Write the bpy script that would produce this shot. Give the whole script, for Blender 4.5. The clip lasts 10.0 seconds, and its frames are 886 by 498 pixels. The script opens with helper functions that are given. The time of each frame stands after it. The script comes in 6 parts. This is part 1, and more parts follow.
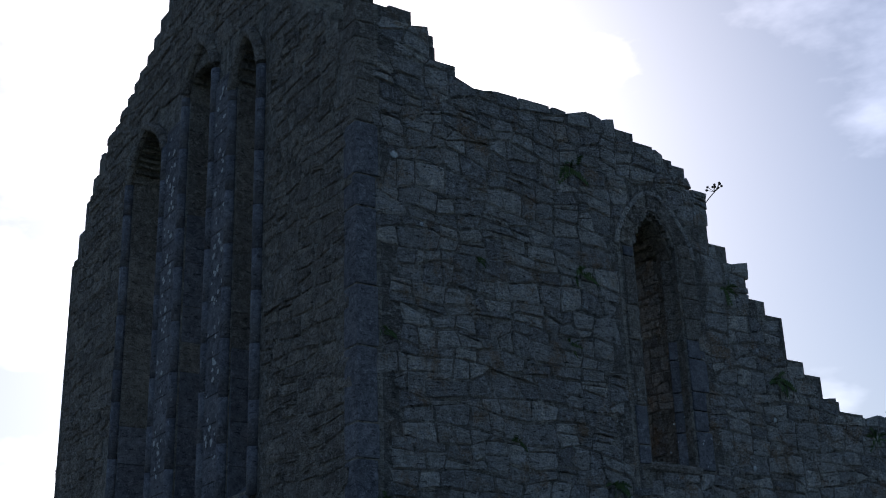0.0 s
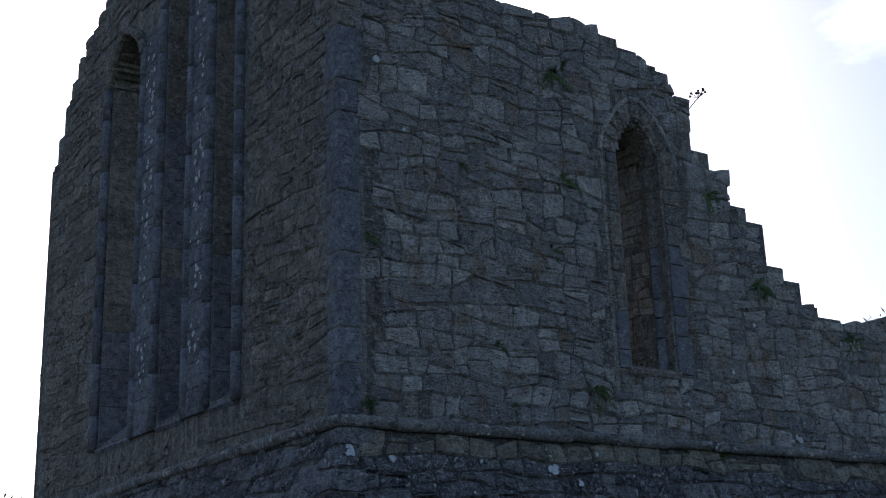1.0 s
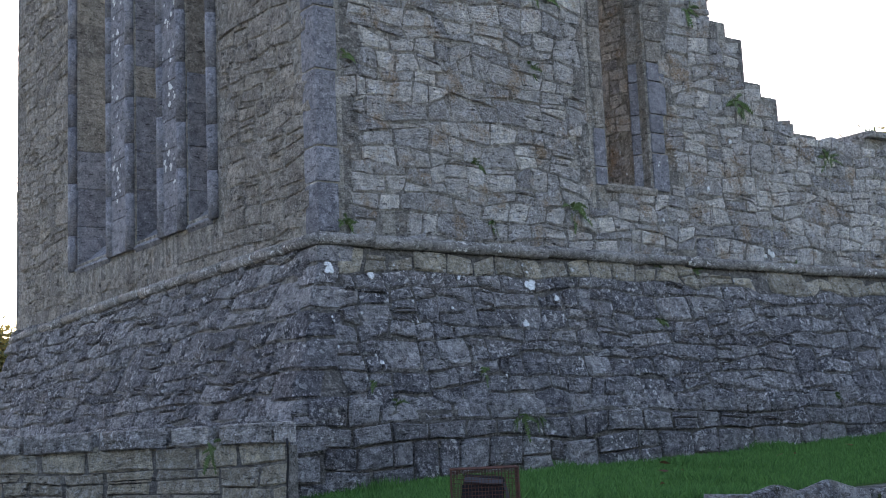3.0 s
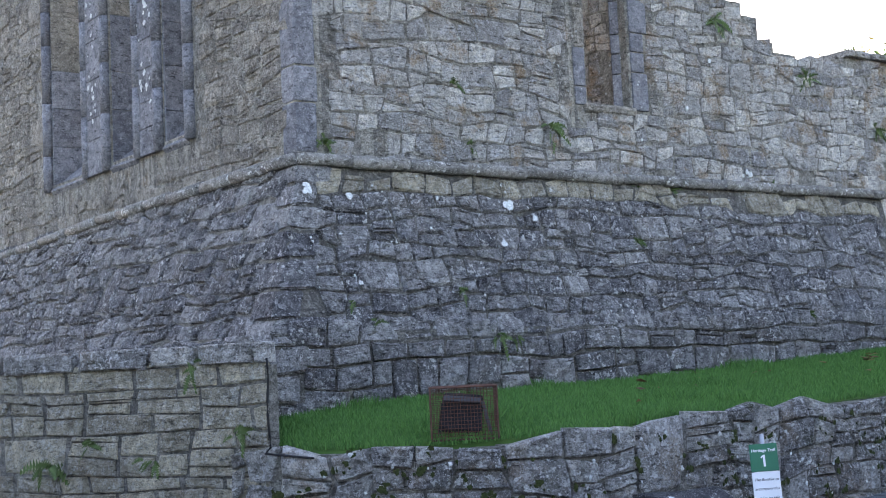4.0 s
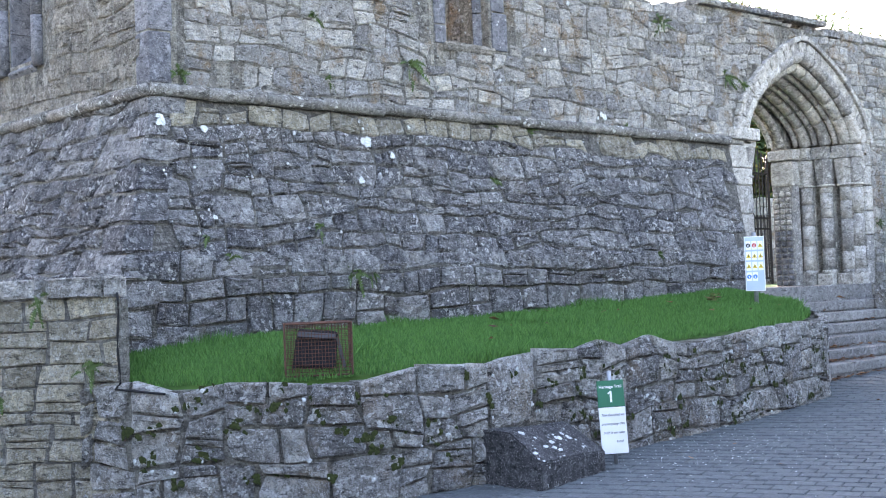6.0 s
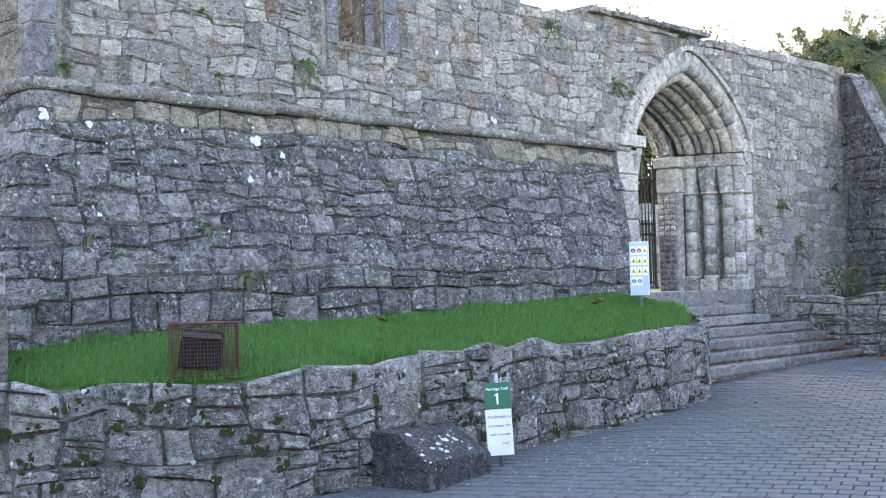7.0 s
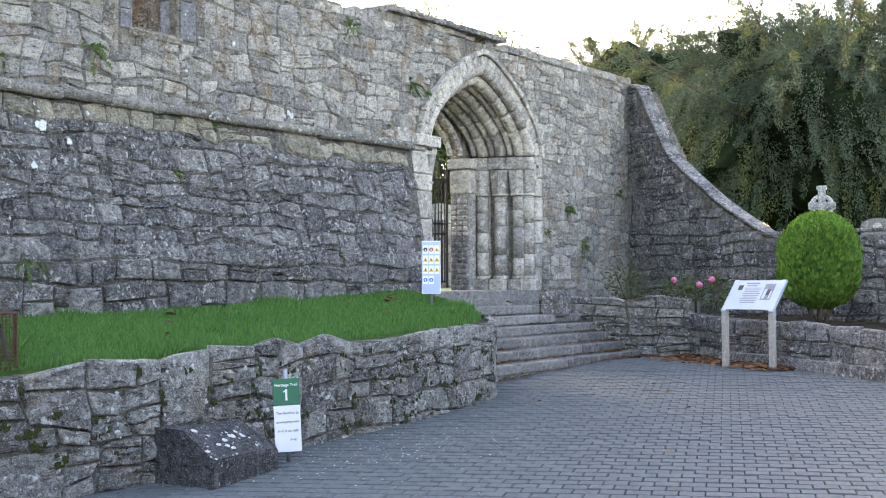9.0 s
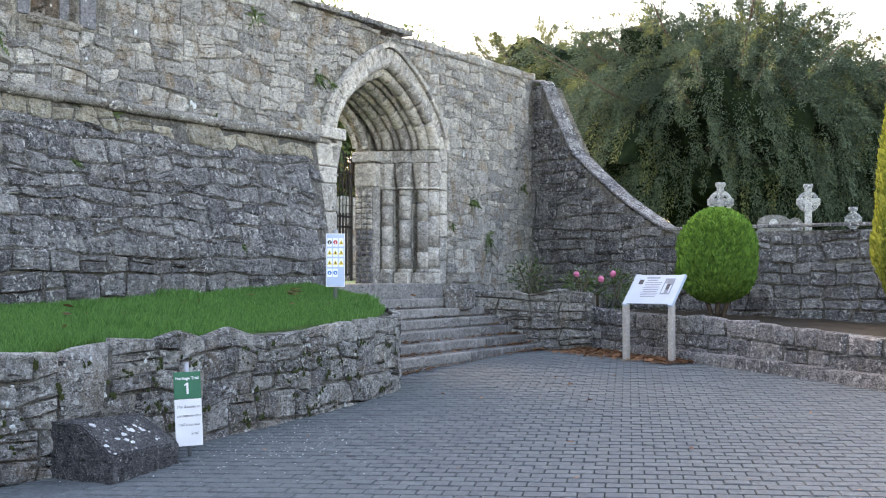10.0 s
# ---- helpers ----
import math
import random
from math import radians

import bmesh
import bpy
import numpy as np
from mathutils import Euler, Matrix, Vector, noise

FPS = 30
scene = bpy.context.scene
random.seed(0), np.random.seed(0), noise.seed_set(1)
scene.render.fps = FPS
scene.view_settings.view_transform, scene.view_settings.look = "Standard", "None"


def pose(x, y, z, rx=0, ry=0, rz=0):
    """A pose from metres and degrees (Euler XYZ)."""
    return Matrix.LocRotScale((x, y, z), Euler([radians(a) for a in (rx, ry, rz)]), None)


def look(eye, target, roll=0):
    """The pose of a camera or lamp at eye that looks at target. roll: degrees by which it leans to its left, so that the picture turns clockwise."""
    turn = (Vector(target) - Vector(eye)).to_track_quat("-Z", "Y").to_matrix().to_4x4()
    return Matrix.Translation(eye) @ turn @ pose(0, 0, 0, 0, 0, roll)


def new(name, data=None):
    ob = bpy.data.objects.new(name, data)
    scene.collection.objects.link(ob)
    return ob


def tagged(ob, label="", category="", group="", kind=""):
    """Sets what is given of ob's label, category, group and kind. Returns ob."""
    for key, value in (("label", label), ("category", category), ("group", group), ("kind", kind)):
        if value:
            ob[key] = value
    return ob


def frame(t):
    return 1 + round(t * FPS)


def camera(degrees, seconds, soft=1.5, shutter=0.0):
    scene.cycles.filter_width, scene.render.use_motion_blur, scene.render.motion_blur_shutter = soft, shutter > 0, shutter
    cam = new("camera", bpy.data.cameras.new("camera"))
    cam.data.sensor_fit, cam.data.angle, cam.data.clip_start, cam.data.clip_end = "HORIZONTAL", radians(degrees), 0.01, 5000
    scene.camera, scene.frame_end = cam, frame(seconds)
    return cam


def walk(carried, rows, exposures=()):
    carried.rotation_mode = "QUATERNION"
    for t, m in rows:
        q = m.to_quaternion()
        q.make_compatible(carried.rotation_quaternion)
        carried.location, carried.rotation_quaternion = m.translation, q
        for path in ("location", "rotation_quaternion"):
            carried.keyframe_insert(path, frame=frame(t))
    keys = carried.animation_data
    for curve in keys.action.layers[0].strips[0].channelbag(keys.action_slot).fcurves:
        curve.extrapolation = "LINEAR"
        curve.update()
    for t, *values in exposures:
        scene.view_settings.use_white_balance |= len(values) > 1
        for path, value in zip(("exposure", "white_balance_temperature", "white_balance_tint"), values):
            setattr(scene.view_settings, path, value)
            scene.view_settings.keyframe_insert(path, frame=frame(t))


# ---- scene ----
cam = camera(38.425, 10.0, soft=1.0)
EYE = (0.0, 0.0, 1.6)
PATH = [
    (0, 111.132, 1.771, -33.876),
    (0.5, 109.100, 1.855, -34.301),
    (1, 106.879, 1.946, -34.649),
    (1.5, 104.812, 2.086, -34.901),
    (2, 102.624, 2.237, -35.137),
    (2.5, 100.652, 2.373, -35.320),
    (4, 95.018, 2.726, -36.537),
    (4.5, 93.745, 2.713, -37.464),
    (5, 92.749, 2.629, -38.941),
    (5.5, 92.203, 2.436, -40.787),
    (7, 91.822, 1.573, -48.058),
    (7.5, 91.818, 1.194, -50.409),
    (8, 91.762, 0.827, -52.865),
    (8.5, 91.662, 0.547, -55.082),
    (9, 91.516, 0.295, -57.395),
    (9.5, 91.364, 0.092, -59.476),
    (10, 91.200, -0.000, -61.705),
]

EXPO = [(0.0, -0.92, 5600, 14), (0.5, -0.58, 5700, 15), (1.0, -0.2, 5900, 18), (1.5, 0.26, 6250, 21), (2.0, 0.76, 6650, 23), (2.5, 1.34, 6900, 25), (4.0, 2.5, 7250, 25),
        (4.5, 2.77, 7350, 25), (5.5, 3.02, 7450, 25), (7.5, 3.03, 7800, 24), (10.0, 2.88, 8600, 23)]
walk(cam, [(t, pose(*EYE, rx, ry, rz)) for t, rx, ry, rz in PATH], EXPO)

# ---- light ----
SUN_AZ, SUN_EL = 30.0, 28.0          # degrees from +y towards +x; height


def make_world():
    w = bpy.data.worlds.new("sky")
    scene.world = w
    w.use_nodes = True
    nt = w.node_tree
    nt.nodes.clear()
    N = nt.nodes.new
    out, bg = N("ShaderNodeOutputWorld"), N("ShaderNodeBackground")
    sky = N("ShaderNodeTexSky")
    sky.sky_type = "NISHITA"
    sky.sun_disc = False
    sky.sun_elevation = radians(SUN_EL)
    sky.sun_rotation = radians(SUN_AZ)
    sky.air_density, sky.dust_density, sky.ozone_density = 1.2, 1.6, 3.0
    bg.inputs["Strength"].default_value = 0.12
    tc = N("ShaderNodeTexCoord")
    mp = N("ShaderNodeMapping")
    mp.inputs["Scale"].default_value = (1.0, 1.0, 2.2)
    nz = N("ShaderNodeTexNoise")
    nz.inputs["Scale"].default_value = 2.6
    nz.inputs["Detail"].default_value = 7.0
    nz.inputs["Roughness"].default_value = 0.55
    rp = N("ShaderNodeValToRGB")
    rp.color_ramp.elements[0].position = 0.49
    rp.color_ramp.elements[1].position = 0.69
    rp.color_ramp.elements[0].color = (0.07, 0.07, 0.07, 1)
    mx = N("ShaderNodeMix")
    mx.data_type = "RGBA"
    cl = N("ShaderNodeMix")
    cl.data_type, cl.blend_type = "RGBA", "MULTIPLY"
    cl.inputs["Factor"].default_value = 1.0
    cl.inputs["B"].default_value = (3.1, 2.8, 2.5, 1)
    L = nt.links.new
    L(tc.outputs["Generated"], mp.inputs["Vector"])
    L(mp.outputs["Vector"], nz.inputs["Vector"])
    L(nz.outputs["Fac"], rp.inputs["Fac"])
    L(rp.outputs["Color"], mx.inputs["Factor"])
    L(sky.outputs["Color"], mx.inputs["A"])
    L(sky.outputs["Color"], cl.inputs["A"])
    L(cl.outputs["Result"], mx.inputs["B"])
    L(mx.outputs["Result"], bg.inputs["Color"])
    L(bg.outputs["Background"], out.inputs["Surface"])


make_world()
_sun = bpy.data.lights.new("sun", "SUN")
_sun.energy, _sun.angle, _sun.color = 0.6, radians(14.0), (1.0, 0.95, 0.88)
sun = new("sun", _sun)
_a, _e = radians(SUN_AZ), radians(SUN_EL)
_d = Vector((math.sin(_a) * math.cos(_e), math.cos(_a) * math.cos(_e), math.sin(_e)))
sun.matrix_world = look(_d * 60, (0, 0, 0))


# ---- materials ----
def nodes_of(name):
    m = bpy.data.materials.new(name)
    m.use_nodes = True
    nt = m.node_tree
    return m, nt, nt.nodes["Principled BSDF"]


def stone_material(name, dark, light, lichen=0.25, lichen_col=(0.5, 0.5, 0.47), moss=0.0, warm=0.0, scale=1.0, bump=0.8, spots=0.64, spread=1.0, fissure=0.35, crust=0.42):
    """Weathered limestone: each block its own tone, blotches, pale lichen spots, dark pits, some moss."""
    m, nt, b = nodes_of(name)
    N, L = nt.nodes.new, nt.links.new
    geo, oi, tc = N("ShaderNodeNewGeometry"), N("ShaderNodeObjectInfo"), N("ShaderNodeNewGeometry")
    add = N("ShaderNodeMath")
    add.operation = "ADD"
    L(geo.outputs["Random Per Island"], add.inputs[0])
    L(oi.outputs["Random"], add.inputs[1])
    fr = N("ShaderNodeMath")
    fr.operation = "FRACT"
    L(add.outputs[0], fr.inputs[0])

    def noise_tex(sc, detail=5.0, rough=0.6):
        n = N("ShaderNodeTexNoise")
        n.inputs["Scale"].default_value = sc * scale
        n.inputs["Detail"].default_value = detail
        n.inputs["Roughness"].default_value = rough
        L(tc.outputs["Position"], n.inputs["Vector"])
        return n

    def ramp(src, p0, c0, p1, c1):
        r = N("ShaderNodeValToRGB")
        e = r.color_ramp.elements
        e[0].position, e[0].color = p0, (*c0, 1)
        e[1].position, e[1].color = p1, (*c1, 1)
        L(src, r.inputs["Fac"])
        return r

    def mix(fac, a, c, mode="MIX"):
        x = N("ShaderNodeMix")
        x.data_type, x.blend_type = "RGBA", mode
        for s, v in (("Factor", fac), ("A", a), ("B", c)):
            if isinstance(v, (int, float)):
                x.inputs[s].default_value = v
            elif isinstance(v, tuple):
                x.inputs[s].default_value = (*v, 1)
            else:
                L(v, x.inputs[s])
        return x.outputs["Result"]

    one, zero = (1, 1, 1), (0, 0, 0)
    bed = N("ShaderNodeMapping")
    bed.inputs["Scale"].default_value = (1.0, 1.0, 3.2)
    L(tc.outputs["Position"], bed.inputs["Vector"])
    big, mid, fine = noise_tex(1.3), noise_tex(9.0, 6.0, 0.65), noise_tex(55.0, 4.0, 0.7)
    lo_c = tuple(v * 0.55 for v in dark)
    base = ramp(mid.outputs["Fac"], 0.34, dark, 0.66, light).outputs["Color"]
    tone = ramp(fr.outputs[0], 0.0, (1 - 0.45 * spread, 1 - 0.45 * spread, 1 - 0.43 * spread), 1.0, (1 + 0.35 * spread, 1 + 0.33 * spread, 1 + 0.28 * spread)).outputs["Color"]
    col = mix(1.0, base, tone, "MULTIPLY")
    grain = noise_tex(30.0, 5.0, 0.8)
    col = mix(ramp(grain.outputs["Fac"], 0.52, zero, 0.6, (0.55, 0.55, 0.55)).outputs["Color"], col, lo_c)
    pale = noise_tex(7.0, 9.0, 0.8)
    col = mix(ramp(pale.outputs["Fac"], 0.54, zero, 0.61, (0.75, 0.75, 0.75)).outputs["Color"], col, tuple(min(0.8, v * 1.35) for v in light))
    col = mix(ramp(big.outputs["Fac"], 0.45, zero, 0.7, (0.5, 0.5, 0.5)).outputs["Color"], col, dark)
    if warm:
        wn = noise_tex(2.2, 6.0, 0.7)
        col = mix(ramp(wn.outputs["Fac"], 0.53, zero, 0.63, (warm, warm, warm)).outputs["Color"], col, (0.42, 0.29, 0.17))
    if moss:
        mn = noise_tex(2.1, 8.0, 0.7)
        col = mix(ramp(mn.outputs["Fac"], 0.58, zero, 0.72, (moss, moss, moss)).outputs["Color"], col, (0.035, 0.055, 0.015))
    bloom = noise_tex(19.0, 9.0, 0.78)
    col = mix(ramp(bloom.outputs["Fac"], 0.535, zero, 0.575, (crust, crust, crust)).outputs["Color"], col, tuple(min(0.85, v * 1.5) for v in light))
    soot = noise_tex(13.0, 8.0, 0.75)
    col = mix(ramp(soot.outputs["Fac"], 0.55, zero, 0.61, (crust, crust, crust)).outputs["Color"], col, lo_c)
    ln = noise_tex(17.0, 3.0, 0.55)
    lg = noise_tex(2.7, 3.0, 0.5)
    l1 = ramp(ln.outputs["Fac"], spots, zero, spots + 0.03, one).outputs["Color"]
    l2 = ramp(lg.outputs["Fac"], 0.42, zero, 0.6, (lichen * 2.2, lichen * 2.2, lichen * 2.2)).outputs["Color"]
    col = mix(mix(1.0, l1, l2, "MULTIPLY"), col, lichen_col)
    fl = noise_tex(75.0, 2.0, 0.5)
    col = mix(ramp(fl.outputs["Fac"], 0.62, zero, 0.68, (lichen * 1.8, lichen * 1.8, lichen * 1.8)).outputs["Color"], col, lichen_col)
    fis = noise_tex(8.0, 6.0, 0.7)
    L(bed.outputs["Vector"], fis.inputs["Vector"])
    col = mix(1.0, col, ramp(fis.outputs["Fac"], 0.36, (fissure, fissure, fissure), 0.43, one).outputs["Color"], "MULTIPLY")
    pit = ramp(fine.outputs["Fac"], 0.33, (0.45, 0.45, 0.45), 0.48, one).outputs["Color"]
    col = mix(1.0, col, pit, "MULTIPLY")
    L(col, b.inputs["Base Color"])
    b.inputs["Roughness"].default_value = 0.92
    b.inputs["Specular IOR Level"].default_value = 0.2
    bs = N("ShaderNodeBump")
    bs.inputs["Strength"].default_value = bump
    bs.inputs["Distance"].default_value = 0.09
    hs = N("ShaderNodeMath")
    hs.operation = "ADD"
    L(mid.outputs["Fac"], hs.inputs[0])
    L(fine.outputs["Fac"], hs.inputs[1])
    beds = noise_tex(14.0, 7.0, 0.7)
    L(bed.outputs["Vector"], beds.inputs["Vector"])
    h2 = N("ShaderNodeMath")
    h2.operation = "ADD"
    L(hs.outputs[0], h2.inputs[0])
    L(beds.outputs["Fac"], h2.inputs[1])
    L(h2.outputs[0], bs.inputs["Height"])
    L(bs.outputs["Normal"], b.inputs["Normal"])
    return m


def plain_material(name, c0, c1, rough=0.6, metal=0.0, sc=20.0, bump=0.1):
    m, nt, b = nodes_of(name)
    N, L = nt.nodes.new, nt.links.new
    geo, n, r, bp = N("ShaderNodeNewGeometry"), N("ShaderNodeTexNoise"), N("ShaderNodeValToRGB"), N("ShaderNodeBump")
    n.inputs["Scale"].default_value = sc
    n.inputs["Detail"].default_value = 6.0
    r.color_ramp.elements[0].position, r.color_ramp.elements[1].position = 0.3, 0.7
    r.color_ramp.elements[0].color, r.color_ramp.elements[1].color = (*c0, 1), (*c1, 1)
    L(geo.outputs["Position"], n.inputs["Vector"])
    L(n.outputs["Fac"], r.inputs["Fac"])
    L(r.outputs["Color"], b.inputs["Base Color"])
    L(n.outputs["Fac"], bp.inputs["Height"])
    bp.inputs["Strength"].default_value = bump
    bp.inputs["Distance"].default_value = 0.01
    L(bp.outputs["Normal"], b.inputs["Normal"])
    b.inputs["Roughness"].default_value, b.inputs["Metallic"].default_value = rough, metal
    b.inputs["Specular IOR Level"].default_value = 0.15 if rough > 0.9 else 0.5
    return m


def leaf_material(name, c0, c1, trans=0.25):
    m, nt, b = nodes_of(name)
    N, L = nt.nodes.new, nt.links.new
    geo, r = N("ShaderNodeNewGeometry"), N("ShaderNodeValToRGB")
    r.color_ramp.elements[0].color, r.color_ramp.elements[1].color = (*c0, 1), (*c1, 1)
    L(geo.outputs["Random Per Island"], r.inputs["Fac"])
    L(r.outputs["Color"], b.inputs["Base Color"])
    b.inputs["Roughness"].default_value = 0.8
    if trans:
        t, mx, out = N("ShaderNodeBsdfTranslucent"), N("ShaderNodeMixShader"), nt.nodes["Material Output"]
        L(r.outputs["Color"], t.inputs["Color"])
        mx.inputs[0].default_value = trans
        L(b.outputs[0], mx.inputs[1])
        L(t.outputs[0], mx.inputs[2])
        L(mx.outputs[0], out.inputs["Surface"])
    return m


M_UPPER = stone_material("rubble_limestone", (0.41, 0.395, 0.368), (0.87, 0.842, 0.785), 0.4, (0.8, 0.8, 0.77), spread=1.15, fissure=0.25, warm=0.75, moss=0.15, bump=1.0)
M_BATTER = stone_material("dark_limestone", (0.125, 0.126, 0.134), (0.45, 0.444, 0.442), 0.5, (0.72, 0.72, 0.7), moss=0.3, spots=0.58, spread=1.25, fissure=0.25, warm=0.12, bump=1.0)
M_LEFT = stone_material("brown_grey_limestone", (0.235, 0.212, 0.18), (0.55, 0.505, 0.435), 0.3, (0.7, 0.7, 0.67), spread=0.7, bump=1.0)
M_RETAIN = stone_material("mossy_limestone", (0.2, 0.194, 0.182), (0.66, 0.64, 0.595), 0.55, (0.75, 0.75, 0.72), moss=0.75, spots=0.57, spread=1.25, fissure=0.25, warm=0.3, bump=1.0)
M_LOWLEFT = stone_material("buff_limestone", (0.33, 0.296, 0.222), (0.78, 0.71, 0.545), 0.3, moss=0.35, spread=0.7, warm=0.2, bump=1.0)
M_MORTAR = stone_material("old_mortar", (0.12, 0.114, 0.1), (0.33, 0.315, 0.28), 0.1, moss=0.35)
M_PALE = stone_material("pale_lime_mortar", (0.22, 0.208, 0.18), (0.55, 0.525, 0.465), 0.2, moss=0.3, warm=0.3, bump=1.0)
M_DRESSED = stone_material("dressed_limestone", (0.26, 0.245, 0.222), (0.56, 0.535, 0.49), 0.35, moss=0.2, bump=0.35, crust=0.35)
M_BLUE = stone_material("blue_grey_quoin_stone", (0.1, 0.104, 0.118), (0.235, 0.237, 0.252), 0.2, (0.5, 0.5, 0.5), bump=0.4, spread=0.6, crust=0.3)
M_STRING = stone_material("weathered_moulding", (0.14, 0.132, 0.118), (0.34, 0.325, 0.3), 0.5, (0.72, 0.72, 0.68), moss=0.6, spots=0.6, bump=0.6, spread=0.5)
M_STEP = stone_material("worn_step_stone", (0.14, 0.137, 0.13), (0.29, 0.283, 0.27), 0.2, bump=0.3, crust=0.3)
M_PAVER = stone_material("concrete_paver", (0.084, 0.097, 0.101), (0.117, 0.133, 0.138), 0.03, crust=0.08, bump=0.12, scale=2.0, spread=0.25, moss=0.2, fissure=0.85)
M_SAND = plain_material("paver_joint_sand", (0.075, 0.085, 0.06), (0.14, 0.145, 0.125), 0.95, sc=40)
M_EARTH = plain_material("soil", (0.015, 0.012, 0.008), (0.045, 0.035, 0.022), 0.95, sc=9, bump=0.6)
M_TURF = plain_material("turf", (0.03, 0.09, 0.012), (0.07, 0.15, 0.025), 0.9, sc=5, bump=0.4)
M_GRASS = leaf_material("grass_blade", (0.036, 0.125, 0.024), (0.11, 0.275, 0.062), 0.35)
M_IRON = plain_material("black_iron", (0.01, 0.01, 0.012), (0.025, 0.024, 0.024), 0.5, 0.6)


# ---- building helpers ----
def mesh_of(name, verts, faces, mat, smooth=False):
    me = bpy.data.meshes.new(name)
    me.from_pydata([tuple(v) for v in verts], [], faces)
    me.materials.append(mat)
    if smooth:
        me.polygons.foreach_set("use_smooth", [True] * len(me.polygons))
    me.update()
    return me


def piece(name, me, parent=None, label="", m=None):
    ob = new(name, me)
    if m is not None:
        ob.matrix_world = m
    if parent is not None:
        ob.parent = parent
        ob.matrix_parent_inverse = parent.matrix_basis.inverted()
    if label:
        ob["label"] = label
    return ob


def part(name, bm, mat, parent=None, label="", smooth=False):
    me = bpy.data.meshes.new(name)
    bm.normal_update()
    bm.to_mesh(me)
    bm.free()
    me.materials.append(mat)
    if smooth:
        me.polygons.foreach_set("use_smooth", [True] * len(me.polygons))
    return piece(name, me, parent, label)


def part_mesh(name, bm, mat, smooth=False):
    me = bpy.data.meshes.new(name)
    bm.normal_update()
    bm.to_mesh(me)
    bm.free()
    me.materials.append(mat)
    if smooth:
        me.polygons.foreach_set("use_smooth", [True] * len(me.polygons))
    return me


def thing(name, at, label, category, group="", kind=""):
    ob = new(name)
    ob.matrix_world = Matrix.Translation(at)
    return tagged(ob, label, category, group, kind)


def add_box(bm, m, size, bevel=0.0, segs=1):
    r = bmesh.ops.create_cube(bm, size=1.0, matrix=m @ Matrix.Diagonal((*size, 1)))
    if bevel:
        es = list({e for v in r["verts"] for e in v.link_edges})
        bmesh.ops.bevel(bm, geom=es, offset=bevel, segments=segs, affect="EDGES", profile=0.6)


def boxed(m, size, bevel=0.0, segs=1):
    bm = bmesh.new()
    add_box(bm, m, size, bevel, segs)
    return bm


def rod(a, b, r, n=10, r2=None):
    a, b = Vector(a), Vector(b)
    d = b - a
    bm = bmesh.new()
    bmesh.ops.create_cone(bm, cap_ends=True, segments=n, radius1=r, radius2=r if r2 is None else r2, depth=d.length,
                          matrix=Matrix.Translation((a + b) / 2) @ d.to_track_quat("Z", "Y").to_matrix().to_4x4())
    return bm


class Soup:
    """Collects vertices and faces for one joined mesh."""

    def __init__(self):
        self.v, self.f = [], []

    def add(self, verts, faces):
        o = len(self.v)
        self.v.extend(verts)
        self.f.extend(tuple(i + o for i in f) for f in faces)

    def hexa(self, c):
        self.add(c, [(0, 1, 2, 3), (4, 7, 6, 5), (0, 4, 5, 1), (1, 5, 6, 2), (2, 6, 7, 3), (3, 7, 4, 0)])

    def mesh(self, name, mat, smooth=False):
        return mesh_of(name, self.v, self.f, mat, smooth)


# stones: every one cut to its own outline between its neighbours
def stone_shape(rng, poly, relief, joint):
    """Outline, chamfer and broken face of one stone; poly: its corners (u, v). Returns points (u, v, n) and faces; n = 0 is the wall's face."""
    k = len(poly)
    cu, cv = sum(p[0] for p in poly) / k, sum(p[1] for p in poly) / k
    around = sum(math.dist(poly[i], poly[i - 1]) for i in range(k))
    ring = []
    for i in range(k):
        (u0, v0), (u1, v1) = poly[i], poly[(i + 1) % k]
        ring.append((u0, v0, True))
        if math.dist(poly[i], poly[(i + 1) % k]) > 0.16 * around:
            t = rng.uniform(0.36, 0.64)
            ring.append((u0 + (u1 - u0) * t, v0 + (v1 - v0) * t, False))
    out = []
    for u, v, corner in ring:
        du, dv = u - cu, v - cv
        r = math.hypot(du, dv) or 1
        back = joint * rng.uniform(0.3, 1.0) + (rng.uniform(0.02, 0.12) * r if corner else rng.uniform(-0.01, 0.03) * r)
        f = max(0.3, 1 - back / r)
        out.append((cu + du * f, cv + dv * f))
    n = len(out)
    tu, tv = rng.gauss(0, 0.06), rng.gauss(0, 0.09)
    ch = min(0.03, 0.022 * around)

    def face(u, v, a):
        return (u - cu) * tu * relief * 9 + (v - cv) * tv * relief * 9 + rng.uniform(-a, a) * relief

    pts = [(u, v, -0.09) for u, v in out] + [(u, v, relief * 0.35 - ch * 0.5 + face(u, v, 0.35)) for u, v in out]
    for f, a in ((0.86, 0.5), (0.48, 0.75)):
        pts += [(cu + (u - cu) * f * rng.uniform(0.94, 1.05), cv + (v - cv) * f * rng.uniform(0.92, 1.05), relief + face(u, v, a)) for u, v in out]
    pts.append((cu, cv, relief + face(cu, cv, 0.7)))
    fs = []
    for k in range(3):
        for i in range(n):
            j = (i + 1) % n
            fs.append((k * n + i, k * n + j, k * n + n + j, k * n + n + i))
    fs += [(3 * n + i, 3 * n + (i + 1) % n, 4 * n) for i in range(n)]
    return pts, fs


